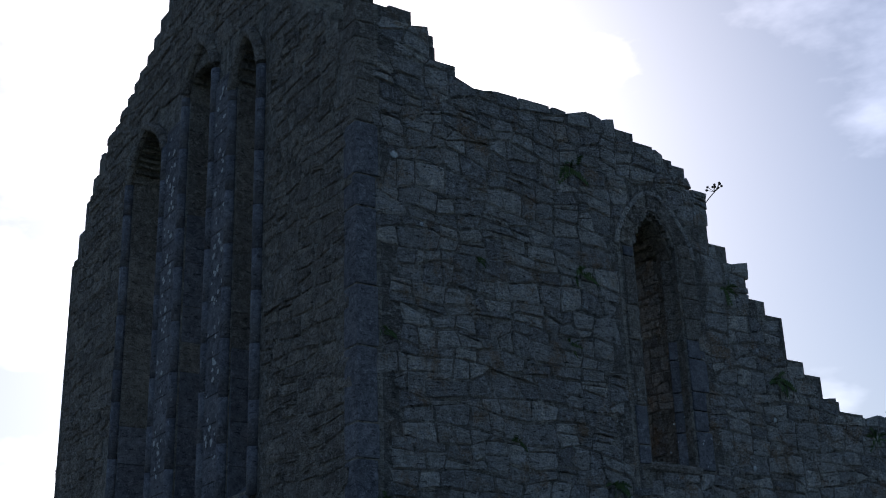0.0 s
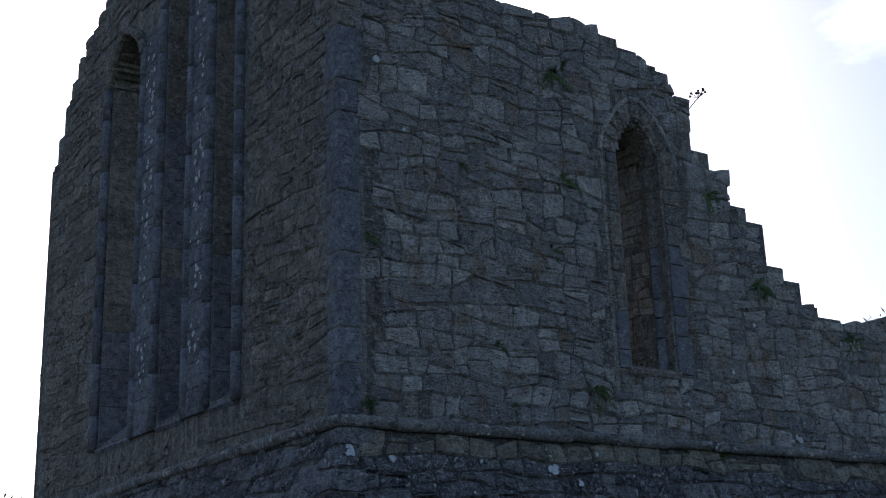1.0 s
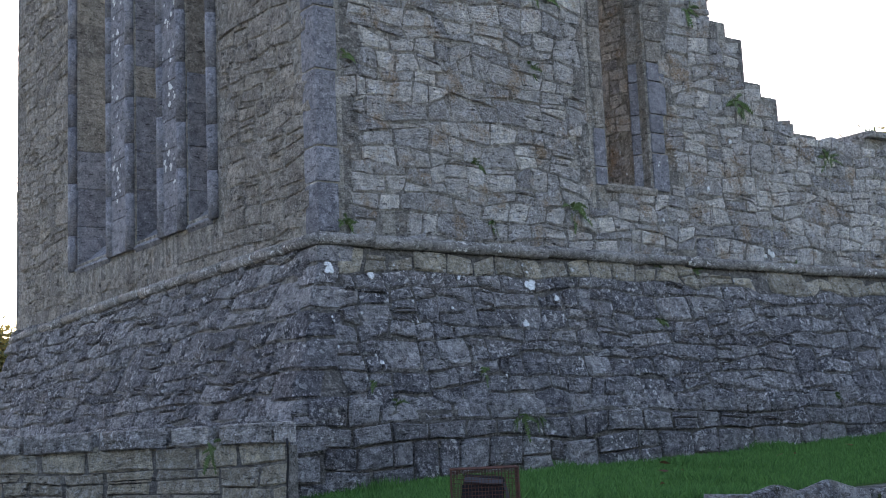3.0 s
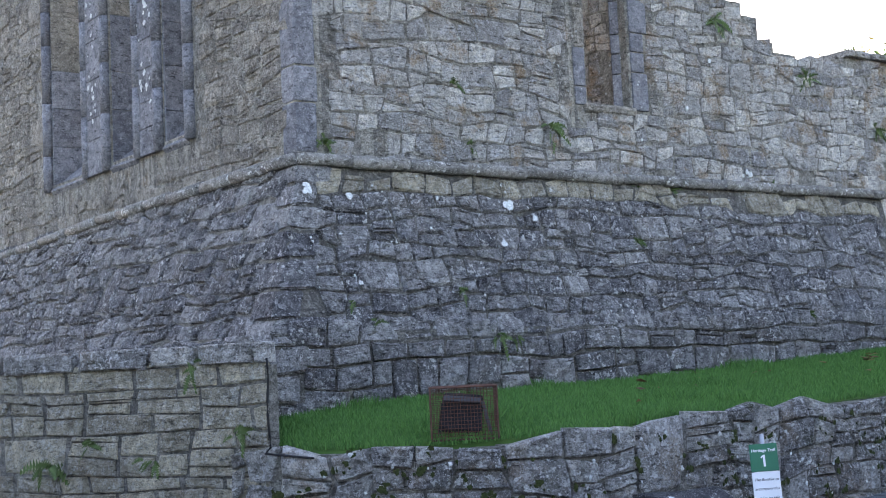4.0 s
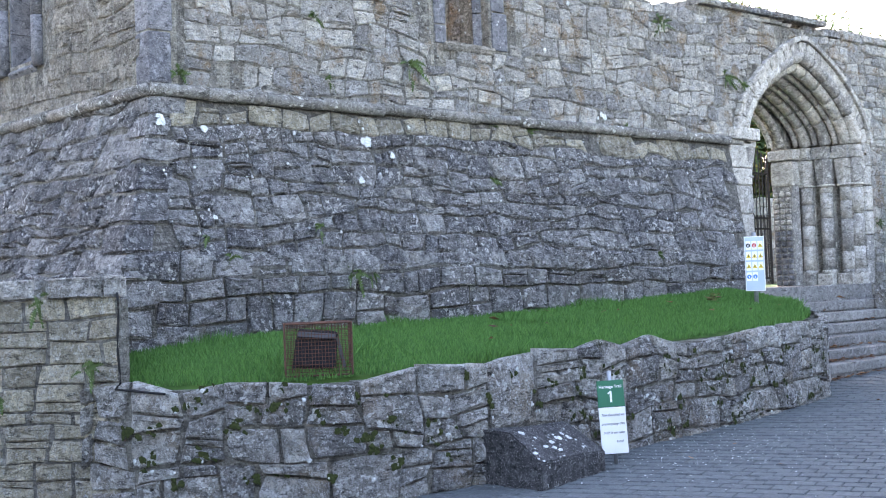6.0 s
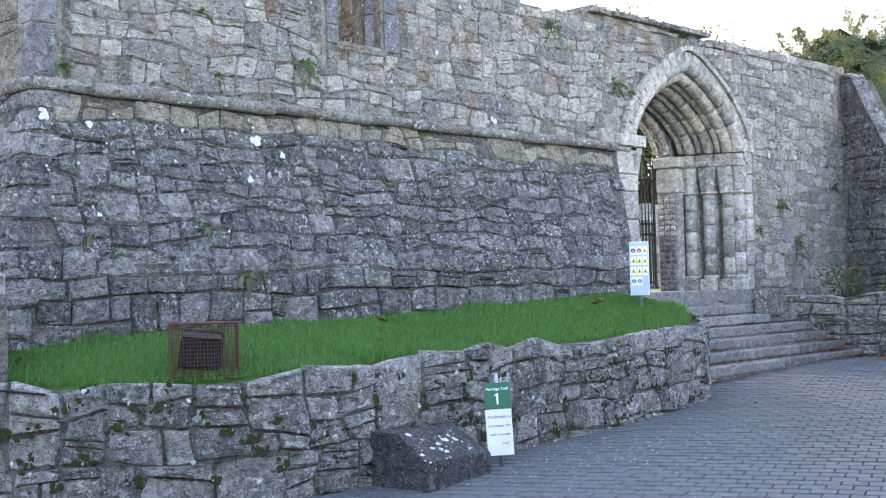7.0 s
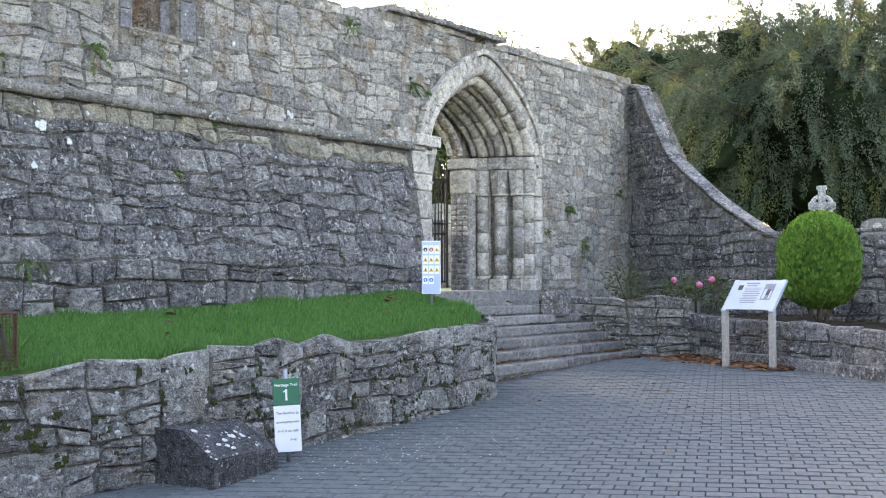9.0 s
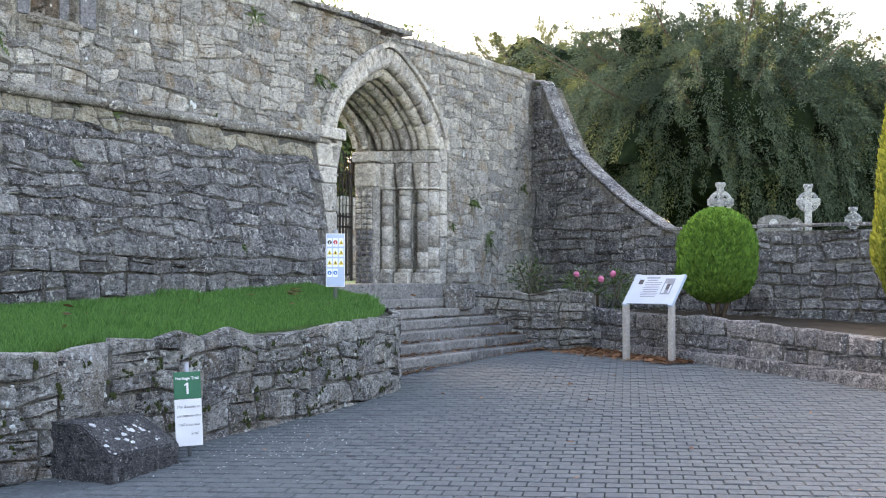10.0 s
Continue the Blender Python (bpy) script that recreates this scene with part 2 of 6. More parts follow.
def rubble(rng, u0, u1, v0, v1, h, w, jitter=0.2, lean=0.0, flush=False):
    """Rubble brought to courses: uneven bands of large and small stones, warped so that no joint runs straight, leaning by u per v."""
    tag = rng.random() * 90
    cells = []

    def warp(u, v):
        a = noise.noise((u * 0.9 / w, v * 0.9 / w, tag)) + 0.6 * noise.noise((u * 2.4 / w, v * 2.4 / w, tag + 3))
        b = noise.noise((u * 0.8 / w, v * 0.9 / h, tag + 7)) + 0.9 * noise.noise((u * 0.25 / w, v * 0.3 / h, tag + 11))
        return u + a * w * jitter * 1.1 + lean * (v - v0), v + b * h * jitter * 2.2

    def fill(u, v, a, b):
        if b > 1.5 * h and (a < 1.2 * w or rng.random() < 0.6):
            f = rng.uniform(0.33, 0.67)
            fill(u, v, a, b * f)
            fill(u, v + b * f, a, b * (1 - f))
        elif a > rng.uniform(1.25, 1.9) * w:
            f = rng.uniform(0.33, 0.67)
            fill(u, v, a * f, b)
            fill(u + a * f, v, a * (1 - f), b)
        elif rng.random() < 0.1:
            f = rng.uniform(0.22, 0.32)
            fill(u, v, a, b * (1 - f))
            cells.append((u, v + b * (1 - f), a, b * f))
        else:
            cells.append((u, v, a, b))

    v = v0 - 0.3 * h * rng.random()
    while v < v1:
        hb = h * (rng.uniform(0.8, 1.25) if rng.random() < 0.3 else rng.uniform(1.7, 2.9))
        if flush and v + hb > v1 - 0.6 * h:
            hb = v1 - v
        u = u0 - w * rng.uniform(0.2, 1.5)
        while u < u1:
            wb = w * rng.uniform(0.8, 2.8)
            fill(u, v, wb, hb)
            u += wb
        v += hb
    return [[warp(u, v), warp(u + a, v), warp(u + a, v + b), warp(u, v + b)] for u, v, a, b in cells]


def lay(parent, name, mat, layout, place, inside, rng, proud=0.02, joint=0.016, near=None, limit=300):
    """Sets stones on a surface: place(u, v) gives a point, the axes along u and v, and the normal."""
    made, rest = 0, Soup()
    for q in layout:
        cu, cv = sum(p[0] for p in q) / len(q), sum(p[1] for p in q) / len(q)
        if not inside(cu, cv) or not all(inside(cu + (a - cu) * 0.8, cv + (b - cv) * 0.8) for a, b in q):
            continue
        pts, fs = stone_shape(rng, q, proud, joint)
        p, U, V, Nn = place(cu, cv)
        lift = rng.gauss(0, 0.25) * proud
        P = [p + U * (a - cu) + V * (b - cv) + Nn * (c + lift) for a, b, c in pts]
        if place(cu + 0.01, cv)[0].dot(U) < p.dot(U):
            P = [p - U * (a - cu) + V * (b - cv) + Nn * (c + lift) for a, b, c in pts]
            fs = [tuple(reversed(f)) for f in fs]
        if made < limit and (near is None or near(cu, cv)):
            piece(name, mesh_of(name, [x - p for x in P], fs, mat), parent, "", Matrix.Translation(p))
            made += 1
        else:
            rest.add([tuple(x) for x in P], fs)
    if rest.v:
        tagged(piece(name + "work", rest.mesh(name + "work", mat), parent), kind="stuff")


def rough_block(rng, m, w, h, d, relief=0.015):
    """A rough slab: front face w by h towards local +z, d deep, at the pose m."""
    pts, fs = stone_shape(rng, [(-w / 2, -h / 2), (w / 2, -h / 2), (w / 2, h / 2), (-w / 2, h / 2)], relief, 0.008)
    return [tuple(m @ Vector((a, b, c if c > -0.08 else -d))) for a, b, c in pts], fs


def strips(s, u0, u1, step, spans, place, t):
    """Solid wall in upright strips; spans(u) gives (bottom, top) pairs, place(u, z, depth) a point."""
    n = max(1, round((u1 - u0) / step))
    for i in range(n):
        a, b = u0 + (u1 - u0) * i / n, u0 + (u1 - u0) * (i + 1) / n
        for z0, z1 in spans((a + b) / 2):
            if z1 - z0 > 0.01:
                s.hexa([place(a, z0, 0), place(b, z0, 0), place(b, z1, 0), place(a, z1, 0), place(a, z0, t), place(b, z0, t), place(b, z1, t), place(a, z1, t)])


def arch(a):
    """Height fraction of a slightly pointed arch at a = distance from its centre over half its width."""
    return max(0.0, 1 - min(1, abs(a)) ** 1.25) ** 0.6


def lerp_table(tab, x):
    if x <= tab[0][0]:
        return tab[0][1]
    for (x0, y0), (x1, y1) in zip(tab, tab[1:]):
        if x <= x1:
            return y0 + (y1 - y0) * (x - x0) / (x1 - x0)
    return tab[-1][1]


class Path2:
    """A smooth plan line through points (x, y); at(s) gives the point and its tangent."""

    def __init__(self, pts, n=14):
        p = [Vector(q) for q in pts]
        p = [2 * p[0] - p[1]] + p + [2 * p[-1] - p[-2]]
        out = []
        for i in range(1, len(p) - 2):
            for k in range(n):
                t = k / n
                out.append(0.5 * (2 * p[i] + (p[i + 1] - p[i - 1]) * t + (2 * p[i - 1] - 5 * p[i] + 4 * p[i + 1] - p[i + 2]) * t * t
                                  + (3 * p[i] - p[i - 1] - 3 * p[i + 1] + p[i + 2]) * t ** 3))
        out.append(p[-2])
        self.p, self.s = out, [0.0]
        for a, b in zip(out, out[1:]):
            self.s.append(self.s[-1] + (b - a).length)
        self.length = self.s[-1]

    def at(self, s):
        s = max(-0.5, min(self.length + 0.5, s))
        i = 0
        while i < len(self.s) - 2 and self.s[i + 1] < s:
            i += 1
        a, b = self.p[i], self.p[i + 1]
        d = (b - a).normalized()
        return a + d * (s - self.s[i]), d


# ---- the plan ----
CX, CY = 6.98, 11.9                 # outer corner of the church at the string course
Z_STR, Z_LEDGE = 3.86, 1.95
SET_X, SET_Y = 0.70, 0.58           # how far the battered base comes out below
DOOR_X, SPRING = 20.0, 4.06
Z_UP = Vector((0, 0, 1))


def ground_z(x):
    return max(-0.25, min(0.2, 0.03 * (x - 13.8)))


TOP_SOUTH = [(6.9, 9.9), (7.3, 10.3), (7.58, 10.4), (7.96, 10.12), (8.34, 9.73), (8.56, 9.5), (10.61, 9.54), (11.6, 9.52), (11.84, 9.31), (12.55, 9.18), (12.78, 8.81),
             (12.99, 8.54), (13.07, 8.12), (13.33, 7.9), (13.64, 7.69), (13.71, 7.4), (14.1, 7.25), (14.15, 6.89), (14.3, 6.58), (14.75, 6.5),
             (14.85, 6.18), (15.37, 5.91), (15.86, 5.82), (16.85, 5.88), (16.9, 6.0), (20.7, 6.05), (20.8, 5.9), (22.5, 5.94), (26.6, 6.0)]
TOP_GABLE = [(11.8, 9.7), (12.2, 10.1), (13.5, 11.3), (16.9, 15.1), (18.25, 13.74), (18.95, 13.2), (19.82, 12.7), (20.9, 12.19), (21.3, 11.9), (21.76, 11.32), (22.5, 9.97), (22.62, 9.9)]


def south_top(x):
    k = math.floor(x / 0.34)
    return lerp_table(TOP_SOUTH, (k + 0.5) * 0.34) if x < 16.5 else lerp_table(TOP_SOUTH, x)


WIN_X0, WIN_X1, WIN_SILL, WIN_SPRING, WIN_APEX = 11.38, 12.14, 4.86, 7.8, 8.4


def in_window(x, z, grow=0.0):
    if not (WIN_X0 - grow < x < WIN_X1 + grow) or z < WIN_SILL - grow * 0.2:
        return False
    c, hw = (WIN_X0 + WIN_X1) / 2, (WIN_X1 - WIN_X0) / 2 + grow
    return z < WIN_SPRING + (WIN_APEX - WIN_SPRING + grow) * arch((x - c) / hw)


ORDERS = 5
ORDER_Y = [0.0, 0.15, 0.49, 0.83, 1.15, 1.43]
ORDER_HW = [1.9, 1.81, 1.68, 1.56, 1.18]
ORDER_RISE = [1.5, 1.34, 1.2, 1.1, 0.95]


def order_size(k):
    """Half width and rise of the k-th order of the doorway, counted from the outside."""
    return ORDER_HW[k], ORDER_RISE[k]


def in_door(x, z, grow=0.0, k=0):
    hw, rise = order_size(k)
    hw, rise = hw + grow, rise + grow
    return abs(x - DOOR_X) < hw and z < SPRING + rise * arch((x - DOOR_X) / hw)


# --- south wall: upper wall with window, string course, battered base ---
def south_wall():
    s = Soup()

    def spans(x):
        t = south_top(x) + 0.05
        if WIN_X0 < x < WIN_X1:
            c, hw = (WIN_X0 + WIN_X1) / 2, (WIN_X1 - WIN_X0) / 2
            return [(0.0, WIN_SILL), (WIN_SPRING + (WIN_APEX - WIN_SPRING) * arch((x - c) / hw), t)]
        return [(0.0, t)]

    def core(x, z, d):
        return (x, CY + 0.005 + d, z)

    e = DOOR_X - 1.9
    strips(s, CX, 11.0, 0.17, spans, core, 1.15)
    strips(s, 11.0, 12.5, 0.06, spans, core, 1.15)
    strips(s, 12.5, e, 0.17, spans, core, 1.15)
    for k in range(ORDERS):
        hw, rise = order_size(k)
        d0 = ORDER_Y[k]
        strips(s, e, DOOR_X + 1.9, 0.08, lambda x: [(0.0 if abs(x - DOOR_X) >= hw else SPRING + rise * arch((x - DOOR_X) / hw), south_top(x) - 0.06)],
               lambda x, z, d: (x, CY + 0.006 + d0 + d, z), ORDER_Y[k + 1] - ORDER_Y[k])
    strips(s, DOOR_X + 1.9, 26.6, 0.2, spans, core, 1.15)
    wall = tagged(piece("wall_south", s.mesh("wall_south", M_PALE)), "ruined grey limestone rubble church wall with a ragged stepped top", "wall", kind="structure")
    rng = random.Random(11)

    def place(u, v):
        return Vector((u, CY, v)), Vector((1, 0, 0)), Z_UP, Vector((0, -1, 0))

    def inside(u, v):
        return CX + 0.22 < u and v < south_top(u) + 0.17 and v > (Z_STR - 0.06 if u < 17.7 else 0.3) and not in_window(u, v, 0.26) and not in_door(u, v, 0.24) and u < 26.4

    lo = rubble(rng, CX, 17.8, Z_STR - 0.02, 11.2, 0.19, 0.33, 0.33) + rubble(rng, 17.8, 26.5, 0.3, 6.1, 0.18, 0.32, 0.33)
    lay(wall, "stone", M_UPPER, lo, place, inside, rng, proud=0.017, joint=0.01, near=lambda u, v: u < 13.5 and v < 6.6)
    # corner quoins, smooth blue-grey slabs set upright
    z = Z_STR + 0.08
    while z < 10.6:
        h = rng.uniform(0.4, 1.0) if z < 8 else rng.uniform(0.22, 0.36)
        w = rng.uniform(0.26, 0.34)
        piece("quoin", part_mesh("quoin", boxed(Matrix.Translation((CX + w / 2 - 0.012, CY + 0.14, z + h / 2)), (w, 0.31, h - 0.012), 0.03, 2), M_BLUE if z < 8.4 else M_LEFT), wall)
        z += h
    return wall


def corner_blocks(parent):
    """Big rough quoins up the corner of the base."""
    rng = random.Random(22)
    z = 0.6
    while z < Z_STR - 0.1:
        h = min(rng.uniform(0.2, 0.34), Z_STR - 0.05 - z)
        wx, wy = rng.uniform(0.3, 0.5), rng.uniform(0.4, 0.6)
        pts = []
        for zz in (z + 0.008, z + h - 0.008):
            k = max(0.0, min(1.0, (zz - Z_LEDGE) / (Z_STR - Z_LEDGE)))
            g = 0.02 + (0.05 if zz < Z_LEDGE else 0.0) + rng.gauss(0, 0.006)
            x, y = CX - SET_X * (1 - k) - g, CY - SET_Y * (1 - k) - g
            pts += [(x + rng.gauss(0, 0.012), y + rng.gauss(0, 0.012), zz), (x + wx, y + rng.gauss(0, 0.012), zz), (x + wx, y + wy, zz), (x + rng.gauss(0, 0.012), y + wy, zz)]
        bm = bmesh.new()
        vs = [bm.verts.new(p) for p in pts]
        for f in ((3, 2, 1, 0), (4, 5, 6, 7), (0, 1, 5, 4), (1, 2, 6, 5), (2, 3, 7, 6), (3, 0, 4, 7)):
            bm.faces.new([vs[i] for i in f])
        bmesh.ops.subdivide_edges(bm, edges=bm.edges[:], cuts=1, use_grid_fill=True)
        for v in bm.verts:
            v.co += Vector([rng.gauss(0, 0.008) for _ in range(3)])
        bmesh.ops.bevel(bm, geom=[e for e in bm.edges if e.is_manifold and e.calc_face_angle(0) > 0.8], offset=0.025, segments=2, affect="EDGES")
        piece("quoin", part_mesh("quoin", bm, M_BATTER), parent)
        z += h


def batter_south():
    x1 = 17.25
    s = Soup()
    i = 0.014
    X0, Y0 = CX - SET_X + i, CY - SET_Y + i
    s.hexa([(X0 - 0.04, Y0 - 0.04, 0), (x1, Y0 - 0.04, 0), (x1, Y0 - 0.04, Z_LEDGE), (X0 - 0.04, Y0 - 0.04, Z_LEDGE),
            (X0 - 0.04, CY + 0.4, 0), (x1, CY + 0.4, 0), (x1, CY + 0.4, Z_LEDGE), (X0 - 0.04, CY + 0.4, Z_LEDGE)])
    s.hexa([(X0, Y0, Z_LEDGE - 0.01), (x1, Y0, Z_LEDGE - 0.01), (x1 + 0.37, CY, Z_STR - 0.04), (CX, CY, Z_STR - 0.04),
            (X0 + 0.6, CY + 0.4, Z_LEDGE - 0.01), (x1, CY + 0.4, Z_LEDGE - 0.01), (x1 + 0.37, CY + 0.4, Z_STR - 0.04), (CX + 0.4, CY + 0.4, Z_STR - 0.04)])
    base = tagged(piece("wall_base_south", s.mesh("wall_base_south", M_MORTAR)), "battered dark limestone rubble base of the church wall above the grass", "wall", kind="structure")
    rng = random.Random(21)
    Vb = Vector((0, SET_Y, Z_STR - Z_LEDGE)).normalized()
    Nb = Vector((0, -Vb.z, Vb.y))
    ln = math.hypot(SET_Y, Z_STR - Z_LEDGE)

    def place(u, v):
        if v < 0:
            return Vector((u, CY - SET_Y - 0.05, Z_LEDGE + v)), Vector((1, 0, 0)), Z_UP, Vector((0, -1, 0))
        k = v / ln
        return Vector((u, CY - SET_Y * (1 - k), Z_LEDGE + (Z_STR - Z_LEDGE) * k)), Vector((1, 0, 0)), Vb, Nb

    def left_edge(v):
        return CX - SET_X * (1 - max(0, v) / ln)

    def inside(u, v):
        return u > left_edge(v) + (0.14 if v > 0 else -0.02) and v < ln + 0.06 and u < x1 + 0.37 * max(0, v) / ln

    lo = rubble(rng, CX - SET_X, x1, 0.02, ln, 0.2, 0.33, 0.3) + rubble(rng, CX - SET_X - 0.1, x1, -1.2, -0.04, 0.25, 0.42, 0.16)
    def high(q):
        return sum(p[1] for p in q) / len(q) > ln - 0.3

    lay(base, "stone", M_LOWLEFT, [q for q in lo if high(q)], place, inside, rng, proud=0.02, joint=0.011, near=lambda u, v: u < 13)
    lay(base, "stone", M_BATTER, [q for q in lo if not high(q)], place, inside, rng, proud=0.028, joint=0.013, near=lambda u, v: u < 13)
    corner_blocks(base)


def string_course(name, pts, parent_label):
    """A roll moulding along pts, in lengths with open joints."""
    top = thing(name, pts[0], parent_label, "string course", kind="structure")
    rng = random.Random(31)
    for a, b in zip(pts, pts[1:]):
        a, b = Vector(a), Vector(b)
        L0, d, s = (b - a).length, (b - a).normalized(), 0.0
        while s < L0 - 0.05:
            l = min(rng.uniform(0.7, 1.3), L0 - s)
            p, q = a + d * (s + 0.004), a + d * (s + l - 0.004)
            p.z += rng.gauss(0, 0.006)
            q.z += rng.gauss(0, 0.006)
            piece("moulding", part_mesh("moulding", rod(p, q, 0.072 + rng.gauss(0, 0.003), 12), M_STRING, True), top)
            s += l
    return top


# --- gable wall with three tall lancets, west of the corner ---
GY1 = 22.55
LANCETS = [(14.55, 15.32, 10.6, 11.3), (16.15, 17.1, 11.35, 12.0), (18.05, 19.5, 10.7, 11.4)]
L_SILL = 4.62


def lancet_top(y):
    for a, b, sp, ap in LANCETS:
        if a < y < b:
            return sp + (ap - sp) * arch((y - (a + b) / 2) / ((b - a) / 2))
    return None


def gable_top(y):
    k = math.floor(y / 0.3)
    return lerp_table(TOP_GABLE, (k + 0.5) * 0.3)


def gable_wall():
    s = Soup()

    def spans(y):
        t = gable_top(y) - 0.06
        lt = lancet_top(y)
        return [(0.0, t)] if lt is None else [(0.0, L_SILL), (lt, t)]

    def core(y, z, d):
        return (CX + 0.004 + d, y, z)

    strips(s, CY + 0.02, 14.0, 0.2, spans, core, 1.2)
    strips(s, 14.0, 19.6, 0.07, spans, core, 1.2)
    strips(s, 19.6, GY1, 0.15, spans, core, 1.2)
    wall = tagged(piece("wall_west", s.mesh("wall_west", M_PALE)), "tall shaded limestone gable wall with three lancet openings", "wall", kind="structure")
    rng = random.Random(41)

    def place(u, v):
        return Vector((CX, u, v)), Vector((0, -1, 0)), Z_UP, Vector((-1, 0, 0))

    def inside(u, v):
        if not (CY + 0.05 < u < GY1 and Z_STR - 0.06 < v < gable_top(u)):
            return False
        return not (14.35 < u < 19.6 and L_SILL - 0.35 < v and (lancet_top(u) is None or v < lancet_top(u) + 0.2) and v < 11.6)

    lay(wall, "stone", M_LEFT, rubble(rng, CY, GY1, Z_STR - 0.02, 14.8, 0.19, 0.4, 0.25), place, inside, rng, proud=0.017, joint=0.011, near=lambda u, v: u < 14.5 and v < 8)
    # reveals: dressed blocks on the far side of each light
    for a, b, sp, ap in LANCETS:
        z = L_SILL
        while z < sp:
            h = min(rng.uniform(0.35, 0.9), sp - z + 0.05)
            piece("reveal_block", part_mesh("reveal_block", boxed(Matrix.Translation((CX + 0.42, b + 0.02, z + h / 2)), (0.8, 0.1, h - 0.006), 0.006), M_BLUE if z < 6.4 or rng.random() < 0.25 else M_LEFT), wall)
            z += h
    # upright shafts on the piers between and beside the lights
    for yc, z1 in ((14.47, 10.6), (15.41, 10.7), (16.06, 11.3), (17.2, 11.3), (17.95, 10.8), (19.59, 10.7)):
        z = L_SILL - 0.1
        while z < z1:
            h = min(rng.uniform(0.5, 1.0), z1 - z + 0.01)
            piece("shaft_drum", part_mesh("shaft_drum", rod((CX - 0.02, yc, z + 0.004), (CX - 0.02, yc, z + h - 0.004), 0.085, 10), M_BLUE, True), wall)
            z += h
    for ya, yb in ((15.5, 15.97), (17.3, 17.86)):
        z = L_SILL - 0.1
        while z < 11.0:
            h = min(rng.uniform(0.3, 0.6), 11.02 - z)
            piece("pier_block", part_mesh("pier_block", boxed(Matrix.Translation((CX + 0.05, (ya + yb) / 2, z + h / 2)), (0.2, yb - ya + 0.06, h - 0.006), 0.008), M_BLUE), wall)
            z += h
    # arch rings
    for a, b, sp, ap in LANCETS:
        c, hw = (a + b) / 2, (b - a) / 2 + 0.1
        n = 12
        for i in range(n):
            t0, t1 = (-1 + 2 * (i + q) / n for q in (0.03, 0.97))
            P = [Vector((CX - 0.04, c + hw * t, sp + (ap - sp + 0.1) * arch(t))) for t in (t0, t1)]
            bm = rod(P[0], P[1], 0.09, 8)
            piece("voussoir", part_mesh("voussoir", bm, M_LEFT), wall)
    for a, b, sp, ap in LANCETS:
        piece("window_sill", part_mesh("window_sill", boxed(pose(CX + 0.31, (a + b) / 2, L_SILL + 0.12, 0, -40, 0), (0.82, b - a - 0.03, 0.14), 0.015), M_BLUE), wall)
    return wall


def batter_west():
    y0, y1 = CY - SET_Y, GY1 + 0.3
    s = Soup()
    i = 0.014
    X0, Y0 = CX - SET_X + i, y0 + i
    s.hexa([(X0 - 0.04, y1, 0), (X0 - 0.04, Y0, 0), (X0 - 0.04, Y0, Z_LEDGE), (X0 - 0.04, y1, Z_LEDGE),
            (CX + 0.4, y1, 0), (CX + 0.4, Y0 + 0.3, 0), (CX + 0.4, Y0 + 0.3, Z_LEDGE), (CX + 0.4, y1, Z_LEDGE)])
    s.hexa([(X0, y1, Z_LEDGE - 0.012), (X0, Y0, Z_LEDGE - 0.012), (CX, CY, Z_STR - 0.042), (CX, y1 - 0.2, Z_STR - 0.2),
            (CX + 0.4, y1, Z_LEDGE - 0.012), (CX + 0.4, Y0 + 0.6, Z_LEDGE - 0.012), (CX + 0.4, CY + 0.4, Z_STR - 0.042), (CX + 0.4, y1 - 0.2, Z_STR - 0.2)])
    base = tagged(piece("wall_base_west", s.mesh("wall_base_west", M_MORTAR)), "battered limestone rubble base below the gable wall", "wall", kind="structure")
    rng = random.Random(51)
    Vb = Vector((SET_X, 0, Z_STR - Z_LEDGE)).normalized()
    Nb = Vector((-Vb.z, 0, Vb.x))
    ln = math.hypot(SET_X, Z_STR - Z_LEDGE)

    def place(u, v):
        if v < 0:
            return Vector((CX - SET_X - 0.05, u, Z_LEDGE + v)), Vector((0, -1, 0)), Z_UP, Vector((-1, 0, 0))
        k = v / ln
        return Vector((CX - SET_X * (1 - k), u, Z_LEDGE + (Z_STR - Z_LEDGE) * k)), Vector((0, -1, 0)), Vb, Nb

    def inside(u, v):
        return u > CY - SET_Y * (1 - max(0, v) / ln) + (0.16 if v > 0 else 0.0) and v < ln + 0.06 and u < GY1 + 0.25

    lo = rubble(rng, y0, GY1 + 1.5, 0.0, ln, 0.2, 0.38, 0.25, -0.45) + rubble(rng, y0, GY1 + 0.3, -1.2, -0.1, 0.24, 0.5, 0.12)
    lay(base, "stone", M_BATTER, lo, place, inside, rng, proud=0.026, joint=0.015, near=lambda u, v: u < 17)


# --- retaining wall round the grass, and the lower wall that goes on from it ---
RET = Path2([(5.5, 10.3), (5.95, 9.6), (6.55, 8.9), (7.6, 8.4), (9.3, 8.35), (10.9, 8.4), (12.5, 8.45), (14.3, 8.65), (15.3, 8.95), (16.0, 9.6), (16.5, 10.6), (16.8, 11.6)])
RET_TOP = [(0, 0.87), (1.9, 0.87), (3.1, 0.92), (4.8, 0.96), (8, 1.0), (10.9, 1.09), (11.8, 1.2), (13, 1.36), (15, 1.5)]
LOW = Path2([(2.6, 16.4), (3.4, 14.6), (4.25, 12.9), (4.95, 11.5), (5.4, 10.55), (5.58, 10.19)])


